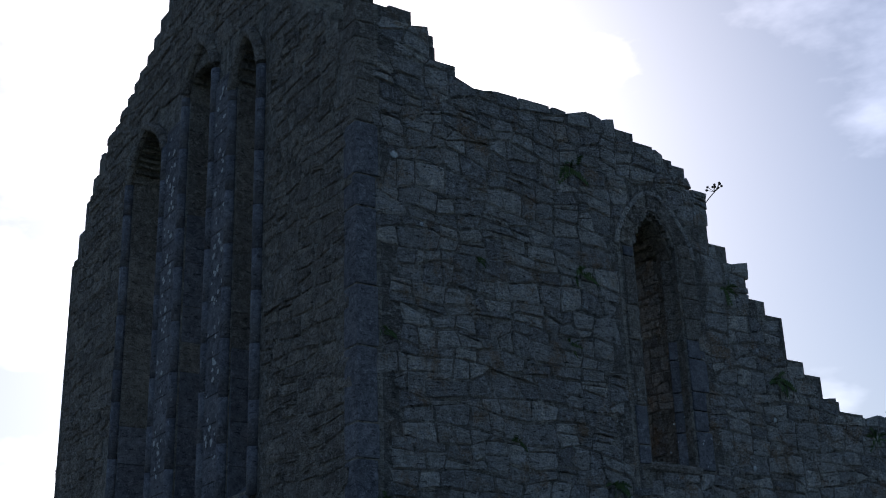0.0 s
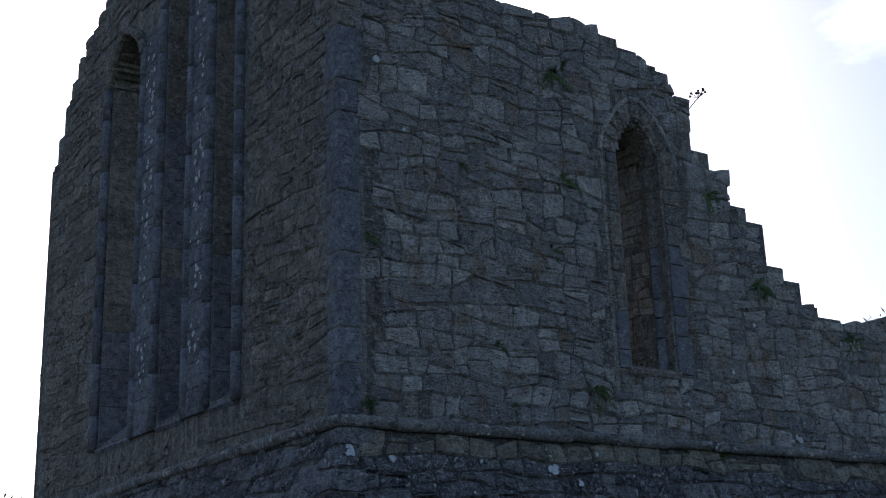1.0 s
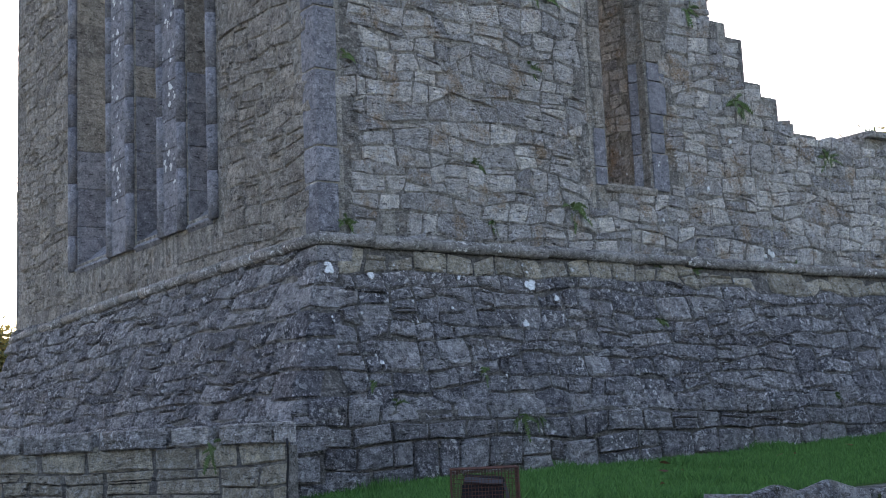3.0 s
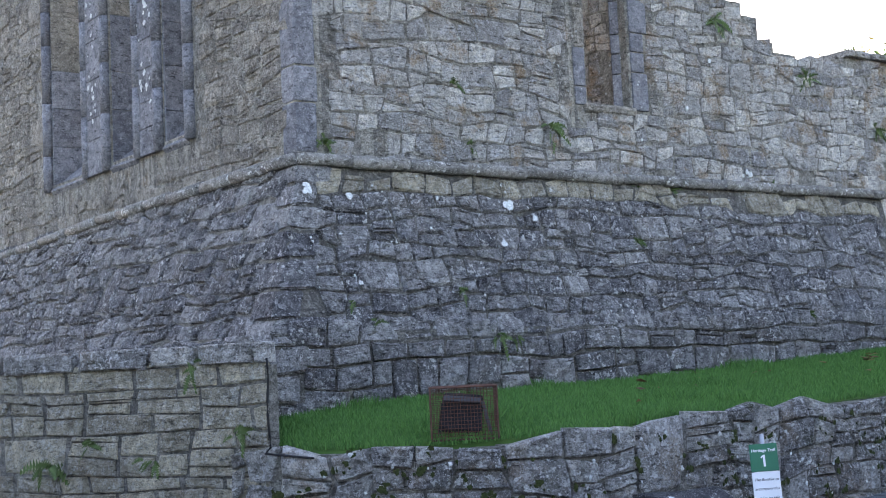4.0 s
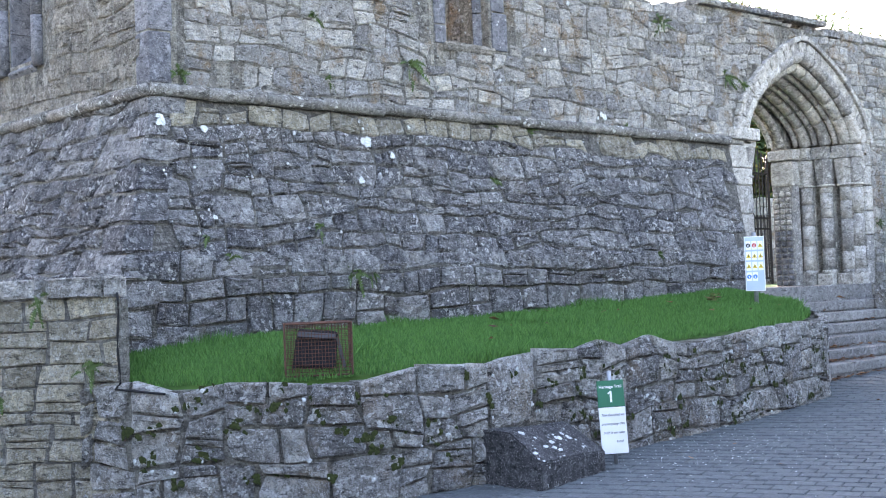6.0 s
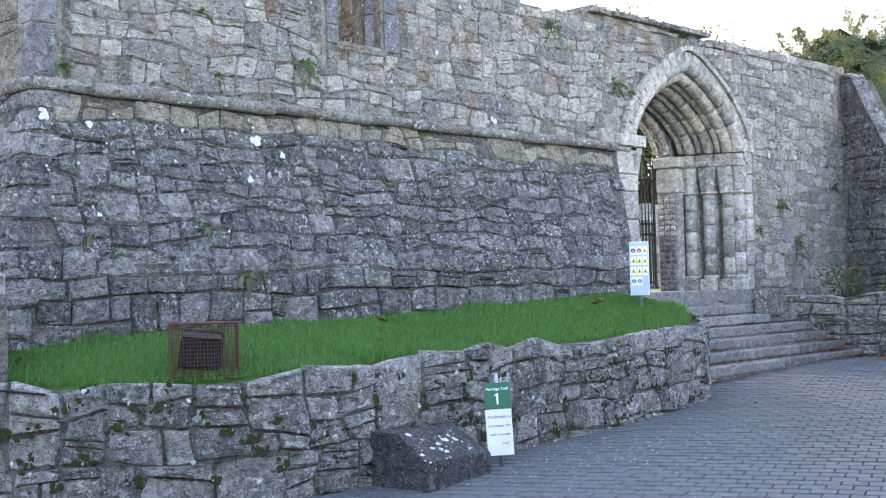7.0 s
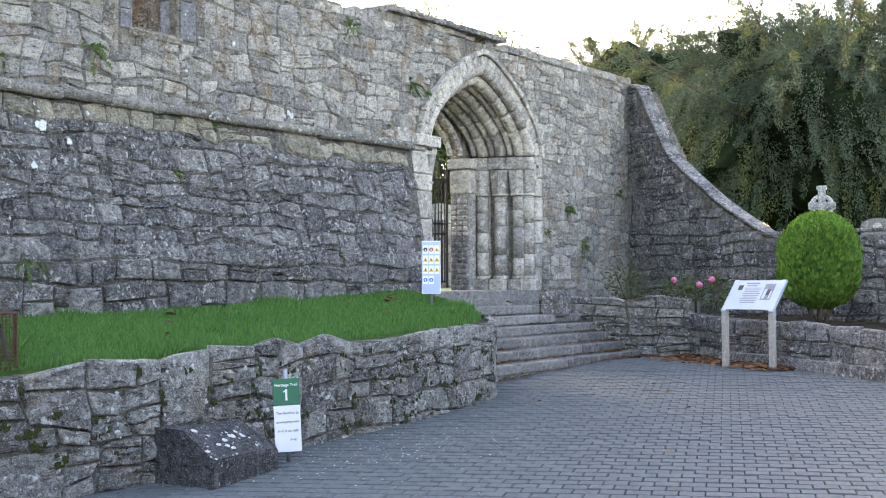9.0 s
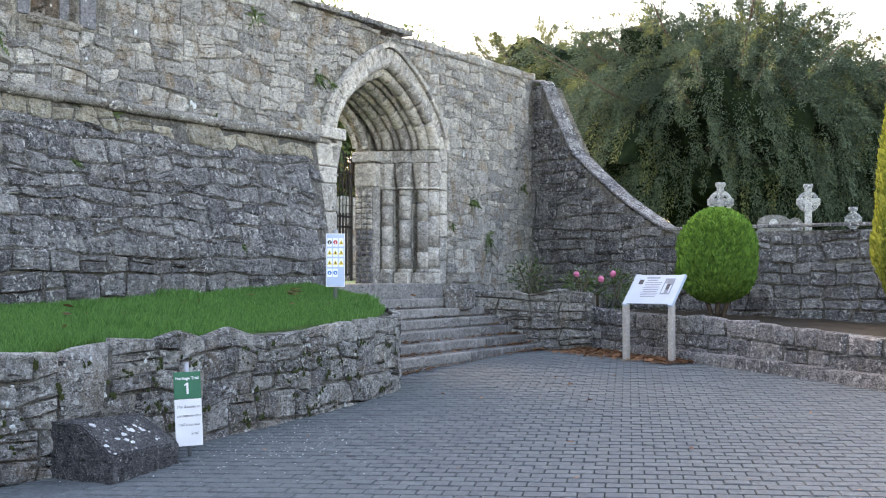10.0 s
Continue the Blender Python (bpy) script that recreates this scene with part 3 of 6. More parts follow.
def plan_wall(name, path, z0, top, mat, label, thick, seed, hs, ws, near=None, side=1, s0=0.0, s1=None, mortar=None, core_step=0.25, proud=0.03, joint=0.014, jitter=0.24, inset=0.014, level=False):
    s1 = path.length if s1 is None else s1
    s = Soup()

    def core(u, z, d):
        p, t = path.at(u)
        n = Vector((-t.y, t.x)) * side
        q = p + n * (d + inset)
        return (q.x, q.y, z)

    strips(s, s0, s1, core_step, lambda u: [(z0, top(u) - 0.05)], core, thick)
    wall = tagged(piece(name, s.mesh(name, mortar or M_MORTAR)), label, "wall", kind="structure")
    rng = random.Random(seed)

    hi = max(top(s0 + (s1 - s0) * k / 20) for k in range(21))

    def place(u, v):
        p, t = path.at(u)
        return Vector((p.x, p.y, v if level else v + top(u))), Vector((t.x, t.y, 0)) * side, Z_UP, Vector((t.y, -t.x, 0)) * side

    h, w = (hs[0] + hs[1]) / 2, (ws[0] + ws[1]) / 2
    lo = rubble(rng, s0, s1, z0 + 0.1, hi + 0.1, h, w, jitter) if level else rubble(rng, s0, s1, z0 + 0.1 - hi, 0.01, h, w, jitter, 0.0, True)
    lo = [[(min(max(a, s0 - 0.25), s1), b) for a, b in q] for q in lo]
    lo = [q for q in lo if max(p[0] for p in q) - min(p[0] for p in q) > 0.08]
    lay(wall, "stone", mat, lo, place, lambda u, v: s0 - 0.3 < u < s1 + 0.06 and (not level or v < top(u) + 0.05), rng, proud=proud, joint=joint, near=near)
    return wall


# --- ground ---
def ground():
    s = Soup()
    xs = [-2500, -400, -80, -30, -12, -6, -2, 2, 4, 5.4, 7, 9, 11, 13.8, 16, 18, 20.4, 24, 30, 45, 90, 400, 2500]
    ys = [-2500, -400, -80, -30, -12, -6, 0, 3, 6, 9, 12, 16, 20, 25, 32, 45, 80, 150, 400, 2500]
    for x in xs:
        for y in ys:
            s.v.append((x, y, ground_z(x) - 0.07))
    n = len(ys)
    for i in range(len(xs) - 1):
        for j in range(n - 1):
            s.f.append((i * n + j, i * n + n + j, i * n + n + j + 1, i * n + j + 1))
    tagged(piece("ground", s.mesh("ground", M_SAND)), "sandy earth ground under paving and lawns", "ground", kind="structure")


def pavement():
    """Grey concrete block paving in stretcher bond, each block with worn edges."""
    rng = random.Random(61)
    top = tagged(piece("pavement", mesh_of("pavement", [(4, -3, ground_z(4) - 0.05), (24, -3, ground_z(24) - 0.05), (24, 11, ground_z(24) - 0.05), (4, 11, ground_z(4) - 0.05)], [(0, 1, 2, 3)], M_SAND)),
                 "grey concrete block paving with dark sandy joints", "paving", kind="structure")
    top.data.vertices[0].co.z -= 0.02
    L0, W0, H0 = 0.215, 0.2, 0.06
    e = 0.008
    unit = [(x, y, z) for z in (-1.0, -0.15) for x, y in ((-.5, -.5), (.5, -.5), (.5, .5), (-.5, .5))] + [(x * 0.955, y * 0.95, 0.0) for x, y in ((-.5, -.5), (.5, -.5), (.5, .5), (-.5, .5))]
    uf = [(0, 1, 5, 4), (1, 2, 6, 5), (2, 3, 7, 6), (3, 0, 4, 7), (4, 5, 9, 8), (5, 6, 10, 9), (6, 7, 11, 10), (7, 4, 8, 11), (8, 9, 10, 11)]
    me = mesh_of("paver", unit, uf, M_PAVER)
    arr = np.array([(*p, 1.0) for p in unit])
    rest, made = Soup(), 0
    ang = radians(-70)
    c, sn = math.cos(ang), math.sin(ang)
    for r in range(-40, 130):
        for q in range(-90, 90):
            u, v = (q + 0.5 * (r % 2)) * L0, r * W0
            x, y = 8 + u * c - v * sn, 3 + u * sn + v * c
            if not (5.5 < x < 23 and -2.5 < y < 10.5) or y > 1.45 * x or y < x * 0.12 - 1:
                continue
            if x < 14 and y > 8.75 or x >= 14 and y > 10.2:
                continue
            if math.hypot(x, y) < 7.5:
                continue
            z = ground_z(x) + rng.gauss(0, 0.002)
            m = Matrix.Translation((x, y, z)) @ Matrix.Rotation(ang + rng.gauss(0, 0.006), 4, "Z") @ Matrix.Rotation(rng.gauss(0, 0.006), 4, "X") @ Matrix.Diagonal((L0 - e, W0 - 0.005, H0, 1))
            if made < 300 and 8.0 < math.hypot(x, y) < 9.9 and x > 7.0:
                piece("paver", me, top, "", m)
                made += 1
            else:
                rest.add((arr @ np.array(m).T)[:, :3].tolist(), uf)
    tagged(piece("pavers", rest.mesh("pavers", M_PAVER), top), kind="stuff")


ground()
south_wall()
batter_south()
gable_wall()
batter_west()
string_course("string_course_south", [(CX - 0.05, CY - 0.05, Z_STR), (17.58, CY - 0.05, Z_STR + 0.02)], "round weathered stone string course along the wall")
string_course("string_course_west", [(CX - 0.05, CY - 0.05, Z_STR), (CX - 0.05, 17.5, Z_STR - 0.02), (CX - 0.05, GY1, Z_STR - 0.15)], "round weathered stone string course below the gable")
plan_wall("wall_retaining", RET, -0.6, lambda u: lerp_table(RET_TOP, u), M_RETAIN, "low dry-laid limestone retaining wall with moss and lichen", 0.4, 71, (0.12, 0.31), (0.2, 0.6), near=lambda u, v: u < 12, proud=0.032)
plan_wall("wall_boundary", LOW, -0.6, lambda u: 1.69, M_LOWLEFT, "buff limestone boundary wall of roughly squared blocks", 0.14, 72, (0.11, 0.21), (0.3, 0.75), near=lambda u, v: u > 1.5, proud=0.02, joint=0.011, jitter=0.14, inset=0.012)


# --- coping of the boundary wall ---
def coping():
    top = thing("coping", (4.2, 12.9, 1.66), "thick rough limestone slabs capping the boundary wall", "coping", kind="structure")
    rng = random.Random(73)
    s = 0.0
    while s < LOW.length - 0.05:
        l = min(rng.uniform(0.5, 1.1), LOW.length - s)
        p, t = LOW.at(s + l / 2)
        ang = math.degrees(math.atan2(t.y, t.x))
        n = Vector((t.y, -t.x))
        v, f = rough_block(rng, pose(p.x + n.x * 0.05, p.y + n.y * 0.05, 1.655 + 0.1, 90, 0, ang), l - 0.008, 0.2 + rng.uniform(-0.01, 0.01), 0.2, 0.025)
        piece("slab", mesh_of("slab", v, f, M_RETAIN), top)
        s += l


coping()


def cable():
    """A thin black cable down the joint where the boundary wall meets the church base, then along the wall's foot."""
    p, t = LOW.at(LOW.length + 0.02)
    n = Vector((t.y, -t.x, 0))
    q = Vector((p.x, p.y, 0)) + n * 0.04
    pts = [q + Vector((0.01 * math.sin(k), 0, 1.7 - 0.8 * k / 8)) for k in range(9)]
    for k in range(1, 6):
        r, d = RET.at(0.12 * k)
        pts.append(Vector((r.x + d.y * 0.05, r.y - d.x * 0.05, 0.86 - 0.012 * k)))
    ob = part("cable", sweep(pts, 0.011, 6), M_IRON, None, "", True)
    tagged(ob, "thin black cable running down the joint between two stone walls", "cable")


# --- grass bank between the retaining wall and the church ---
RET_LINE = [(p.x, p.y) for p in RET.p]


def bank_height(x, y):
    """Height of the turf: level with the wall's top in front, rising to the church wall."""
    back = lerp_table([(5.5, 1.05), (7.6, 1.2), (11.3, 1.27), (14, 1.36), (16.2, 1.47), (18, 1.45)], x)
    front = lerp_table([(5.5, 0.85), (7, 0.87), (9, 0.93), (12, 0.97), (14.5, 1.04), (15.4, 1.08), (16, 1.2), (17, 1.42)], x)
    yf = lerp_table(RET_LINE, x) + 0.1
    k = max(0.0, min(1.0, (y - yf - 0.1) / max(0.4, 11.3 - yf)))
    return front + (back - front) * k ** 0.8 + 0.02 * noise.noise((x * 1.3, y * 1.3, 0)), yf


def grass_bank():
    s = Soup()
    nx, ny = 70, 16
    for i in range(nx + 1):
        x = 5.6 + (17.3 - 5.6) * i / nx
        _, yf = bank_height(x, 10)
        for j in range(ny + 1):
            y = yf + 0.08 + (11.5 - yf - 0.08) * j / ny
            s.v.append((x, y, bank_height(x, y)[0] - (0.3 if j == 0 else 0.0)))
    for i in range(nx):
        for j in range(ny):
            a = i * (ny + 1) + j
            s.f.append((a, a + ny + 1, a + ny + 2, a + 1))
    tagged(piece("lawn", s.mesh("lawn", M_TURF, True)), "green turf bank behind the retaining wall", "lawn", kind="structure")
    rng = random.Random(81)
    g = Soup()
    for _ in range(105000):
        x = rng.uniform(5.65, 17.1)
        _, yf = bank_height(x, 10)
        y = yf + 0.12 + (11.32 - yf - 0.12) * rng.random()
        z = bank_height(x, y)[0] - 0.01
        h = rng.uniform(0.03, 0.09) * (1.7 if noise.noise((x * 1.1, y * 1.1, 5)) > 0.25 else 1)
        a = rng.uniform(0, 6.28)
        w = 0.006
        dx, dy = math.cos(a), math.sin(a)
        lx, ly = rng.gauss(0, 0.35) * h, rng.gauss(0, 0.35) * h
        g.add([(x - dx * w, y - dy * w, z), (x + dx * w, y + dy * w, z), (x + lx * 0.5 + dx * w * .7, y + ly * 0.5 + dy * w * .7, z + h * 0.6), (x + lx, y + ly, z + h)], [(0, 1, 2), (0, 2, 3)])
    tagged(piece("grass", g.mesh("grass", M_GRASS)), "short bright green grass blades on the bank", "grass", kind="stuff")


grass_bank()


# --- steps up to the doorway ---
STEP_Y0, TREAD, RISER, STEP_X1 = 9.75, 0.31, 0.172, 22.15


def steps():
    top = thing("steps", (19, 9.7, 0.1), "worn grey stone steps with dead leaves in the corners", "steps", kind="structure")
    rng = random.Random(91)
    for k in range(6):
        z1 = 0.14 + RISER * (k + 1)
        y0 = STEP_Y0 + TREAD * k
        x = 15.9 + 0.12 * k
        while x < STEP_X1 - 0.05:
            l = min(rng.uniform(1.5, 2.6), STEP_X1 - x)
            depth = 0.5 if k < 5 else 1.0
            piece("step_slab", part_mesh("step_slab", boxed(Matrix.Translation((x + l / 2, y0 + depth / 2 + rng.gauss(0, 0.012), z1 - 0.075)), (l - 0.012, depth, 0.15), 0.022, 2), M_STEP), top)
            x += l
        piece("riser", part_mesh("riser", boxed(Matrix.Translation((19.2, y0 + 0.33, z1 - 0.11)), (5.9, 0.58, 0.2), 0), M_STEP), top)
    piece("pier_block", part_mesh("pier_block", boxed(Matrix.Translation((21.25, 11.08, 1.2)), (0.46, 0.42, 0.46), 0.03, 2), M_RETAIN), top)
    piece("threshold", part_mesh("threshold", boxed(Matrix.Translation((19.6, 12.55, 1.3)), (4.6, 1.5, 0.3), 0.02, 2), M_STEP), top)
    piece("step_core", part_mesh("step_core", boxed(Matrix.Translation((19, 11.75, 0.5)), (6.2, 0.9, 1.0), 0), M_MORTAR), top)


steps()

# --- walls on the far side of the court ---
SIDE = Path2([(22.15, 11.8), (22.15, 10.2), (22.15, 8.75)])
plan_wall("wall_steps", SIDE, -0.1, lambda u: 1.28, M_RETAIN, "low rubble wall beside the steps", 0.4, 101, (0.12, 0.28), (0.25, 0.6), side=1, proud=0.05)
PLANTER = Path2([(22.15, 8.75), (21.35, 7.7), (20.5, 6.55), (19.2, 4.8), (17.65, 2.95), (16.1, 1.3), (14.6, -0.6)])
plan_wall("wall_planter", PLANTER, -0.1, lambda u: 1.02 - 0.03 * u, M_BATTER, "low limestone planter wall above a stone kerb", 0.4, 102, (0.2, 0.28), (0.4, 0.7), side=1, proud=0.022, jitter=0.1)
FAR = Path2([(26.45, 11.95), (25.3, 10.1), (24.2, 8.2), (23.55, 6.4), (23.2, 4.2), (22.6, 1.5), (21.6, -1.5), (20, -4)])


def far_top(u):
    return lerp_table([(0, 6.0), (0.45, 5.9), (0.9, 5.2), (1.6, 4.24), (2.4, 3.7), (3.3, 3.14), (4.6, 2.47), (30, 2.45)], u)


plan_wall("wall_far", FAR, -0.1, far_top, M_BATTER, "grey rubble wall sweeping down to a low churchyard wall", 0.5, 103, (0.16, 0.28), (0.3, 0.56), side=1, core_step=0.05, level=True, proud=0.028, joint=0.017)


def kerb():
    top = thing("kerb", (20.3, 6.4, 0.1), "low stone kerb along the foot of the planter wall", "kerb", kind="structure")
    rng = random.Random(105)
    s = 1.2
    while s < PLANTER.length - 0.1:
        l = rng.uniform(0.8, 1.2)
        p, d = PLANTER.at(s + l / 2)
        n = Vector((d.y, -d.x))
        q = p + n * 0.1
        z = ground_z(q.x) + 0.07
        piece("kerb_stone", part_mesh("kerb_stone", boxed(pose(q.x, q.y, z, 0, 0, math.degrees(math.atan2(d.y, d.x))), (l - 0.012, 0.24, 0.22), 0.025, 2), M_BATTER), top)
        s += l


kerb()


def low_sky_blockers():
    """Plain walls out of view round the court, added to block low sky light."""
    for name, pts in (("wall_street", [(-16, -11), (6, -12), (26, -12)]), ("wall_lane", [(-16, 30), (-17, 10), (-16, -11)])):
        path = Path2(pts)
        so = Soup()
        strips(so, 0, path.length, 2.0, lambda u: [(-0.4, 5.5)], lambda u, z, d: (*(path.at(u)[0] + Vector((path.at(u)[1].y, -path.at(u)[1].x)) * d), z), 0.5)
        tagged(piece(name, so.mesh(name, M_MORTAR)), "plain unseen wall added to block low sky light", "wall", kind="structure")


low_sky_blockers()
pavement()


# ---- doorway ----
def sweep(points, radius, n=8):
    """A round moulding along points."""
    bm = bmesh.new()
    rings = []
    for i, p in enumerate(points):
        a, b = points[max(0, i - 1)], points[min(len(points) - 1, i + 1)]
        q = (b - a).to_track_quat("Z", "Y").to_matrix()
        rings.append([bm.verts.new(p + q @ Vector((radius * math.cos(6.2832 * k / n), radius * math.sin(6.2832 * k / n), 0))) for k in range(n)])
    for r0, r1 in zip(rings, rings[1:]):
        for k in range(n):
            bm.faces.new((r0[k], r0[(k + 1) % n], r1[(k + 1) % n], r1[k]))
    bm.faces.new(rings[0])
    bm.faces.new(list(reversed(rings[-1])))
    bmesh.ops.recalc_face_normals(bm, faces=bm.faces[:])
    return bm


def voussoir_block(P, Q, w, d0, d1):
    """An arch stone between the curve points P and Q (x, z), going out by w, from depth d0 to d1 in y."""
    bm = bmesh.new()
    t = (Vector(Q) - Vector(P)).normalized()
    n = Vector((-t.y, t.x)) if t.x > 0 else Vector((-t.y, t.x))
    pts = [Vector(P), Vector(Q), Vector(Q) + n * w, Vector(P) + n * w]
    v = [bm.verts.new((p.x, y, p.y)) for y in (d0, d1) for p in pts]
    for f in ((0, 1, 2, 3), (7, 6, 5, 4), (0, 4, 5, 1), (1, 5, 6, 2), (2, 6, 7, 3), (3, 7, 4, 0)):
        bm.faces.new([v[i] for i in f])
    bmesh.ops.recalc_face_normals(bm, faces=bm.faces[:])
    bmesh.ops.bevel(bm, geom=bm.edges[:], offset=0.012, segments=1, affect="EDGES")
    return bm


def arch_points(cx, hw, spring, rise, n):
    """Points of an arch, evenly spread along its curve, from the left foot to the right."""
    raw = [(cx + hw * a, spring + rise * arch(a)) for a in [-math.cos(math.pi * k / 200) for k in range(201)]]
    s = [0.0]
    for a, b in zip(raw, raw[1:]):
        s.append(s[-1] + math.dist(a, b))
    out, j = [], 0
    for k in range(n + 1):
        g = s[-1] * k / n
        while j < 199 and s[j + 1] < g:
            j += 1
        f = (g - s[j]) / max(1e-6, s[j + 1] - s[j])
        out.append((raw[j][0] + (raw[j + 1][0] - raw[j][0]) * f, raw[j][1] + (raw[j + 1][1] - raw[j][1]) * f))
    return out


def doorway():
    top = thing("doorway", (DOOR_X, CY, 1.45), "recessed Romanesque stone doorway with shafts and moulded pointed arches", "doorway", kind="structure")
    rng = random.Random(111)
    # outer band of voussoirs and hood
    for (w, grow, d0, d1, n) in ((0.2, 0.02, CY - 0.035, CY + 0.2, 21), (0.09, 0.235, CY - 0.09, CY + 0.1, 25)):
        P = arch_points(DOOR_X, ORDER_HW[0] + grow, SPRING, ORDER_RISE[0] + grow, n)
        for a, b in zip(P, P[1:]):
            piece("voussoir", part_mesh("voussoir", voussoir_block(a, b, w, d0 + rng.gauss(0, 0.006), d1), M_DRESSED), top)
    for k in range(ORDERS):
        hw, rise = order_size(k)
        y = CY + ORDER_Y[k] + 0.02
        # roll moulding in lengths
        P = arch_points(DOOR_X, hw - 0.05, SPRING + 0.02, rise - 0.05, 40)
        cut = [0, 5, 9, 13, 17, 20, 23, 27, 31, 35, 40]
        for a, b in zip(cut, cut[1:]):
            pts = [Vector((px, y + 0.05, pz)) for px, pz in P[a:b + 1]]
            pts[0] = pts[0].lerp(pts[1], 0.03)
            pts[-1] = pts[-1].lerp(pts[-2], 0.03)
            piece("arch_roll", part_mesh("arch_roll", sweep(pts, 0.125 if k < 4 else 0.08), M_DRESSED, True), top)
        # thin secondary roll
        P = arch_points(DOOR_X, hw - 0.16, SPRING + 0.02, rise - 0.16, 40)
        for a, b in zip(cut, cut[1:]):
            piece("arch_roll", part_mesh("arch_roll", sweep([Vector((px, y + 0.2, pz)) for px, pz in P[a:b + 1]], 0.06, 6), M_DRESSED, True), top)
        for side in (-1, 1):
            x = DOOR_X + side * (hw - 0.06)
            yy = y + 0.07
            if k == 4:
                continue
            r = 0.125
            z0 = 1.42
            # plinth, base rings, drums, necking, capital, abacus
            piece("plinth", part_mesh("plinth", boxed(Matrix.Translation((x, yy + 0.02, z0 + 0.12)), (0.32, 0.32, 0.24), 0.03, 2), M_DRESSED), top)
            piece("shaft_base", part_mesh("shaft_base", rod((x, yy, z0 + 0.24), (x, yy, z0 + 0.31), 0.16, 16, 0.13), M_DRESSED, True), top)
            z = z0 + 0.31
            while z < 3.28:
                h = min(rng.uniform(0.3, 0.62), 3.29 - z)
                piece("shaft_drum", part_mesh("shaft_drum", rod((x, yy, z + 0.003), (x, yy, z + h - 0.003), r + rng.gauss(0, 0.002), 16), M_DRESSED, True), top)
                z += h
            piece("necking", part_mesh("necking", sweep([Vector((x + 0.145 * math.cos(a), yy + 0.145 * math.sin(a), 3.31)) for a in [6.2832 * q / 16 for q in range(17)]], 0.025, 6), M_DRESSED, True), top)
            bm = bmesh.new()
            bmesh.ops.create_cone(bm, cap_ends=True, segments=8, radius1=0.15, radius2=0.23, depth=0.46, matrix=Matrix.Translation((x, yy + 0.02, 3.56)) @ Matrix.Rotation(0.3927, 4, "Z"))
            piece("capital", part_mesh("capital", bm, M_DRESSED), top)
            piece("abacus", part_mesh("abacus", boxed(Matrix.Translation((x, yy + 0.04, 3.86)), (0.38, 0.38, 0.12), 0.03, 2), M_DRESSED), top)
            piece("impost", part_mesh("impost", boxed(Matrix.Translation((x, yy + 0.04, 3.98)), (0.32, 0.32, 0.13), 0.03, 2), M_DRESSED), top)
            # square edge behind the shaft, in blocks
            z = z0
            while z < 3.8:
                h = min(rng.uniform(0.3, 0.55), 3.81 - z)
                piece("jamb_block", part_mesh("jamb_block", boxed(Matrix.Translation((x + side * 0.19, yy + 0.0, z + h / 2)), (0.16, 0.19, h - 0.008), 0.012), M_DRESSED), top)
                z += h
    # inner jambs: rows of small square studs on rebuilt blocks
    for side in (-1, 1):
        x = DOOR_X + side * 1.15
        piece("inner_jamb", part_mesh("inner_jamb", boxed(Matrix.Translation((x + side * 0.11, CY + 1.22, 2.62)), (0.26, 0.44, 2.4), 0.02), M_DRESSED), top)
        piece("impost", part_mesh("impost", boxed(Matrix.Translation((x + side * 0.09, CY + 1.2, 3.92)), (0.36, 0.54, 0.2), 0.03, 2), M_DRESSED), top)
        piece("capital", part_mesh("capital", boxed(Matrix.Translation((x + side * 0.1, CY + 1.2, 3.56)), (0.32, 0.48, 0.46), 0.05, 2), M_DRESSED), top)
        for i in range(17):
            for j in range(3):
                z = 1.5 + i * 0.105
                mat = M_BLUE if z < 2.55 else M_DRESSED
                piece("stud", part_mesh("stud", boxed(Matrix.Translation((x - side * 0.03, CY + 1.09 + 0.13 * j, z)), (0.07, 0.1, 0.085), 0.02), mat), top)
    piece("impost", part_mesh("impost", boxed(Matrix.Translation((18.0, CY + 0.04, 4.01)), (0.76, 0.34, 0.2), 0.03, 2), M_DRESSED), top)
    # plain stones of the outer edges
    for side in (-1, 1):
        z = 1.42
        while z < SPRING:
            h = min(rng.uniform(0.28, 0.5), SPRING + 0.01 - z)
            w = rng.uniform(0.2, 0.3) if side > 0 else 0.6
            piece("jamb_block", part_mesh("jamb_block", boxed(Matrix.Translation((DOOR_X + side * (1.9 + w / 2) + (0.1 if side < 0 else 0), CY + 0.07, z + h / 2)), (w, 0.26, h - 0.012), 0.02), M_DRESSED), top)
            z += h


doorway()


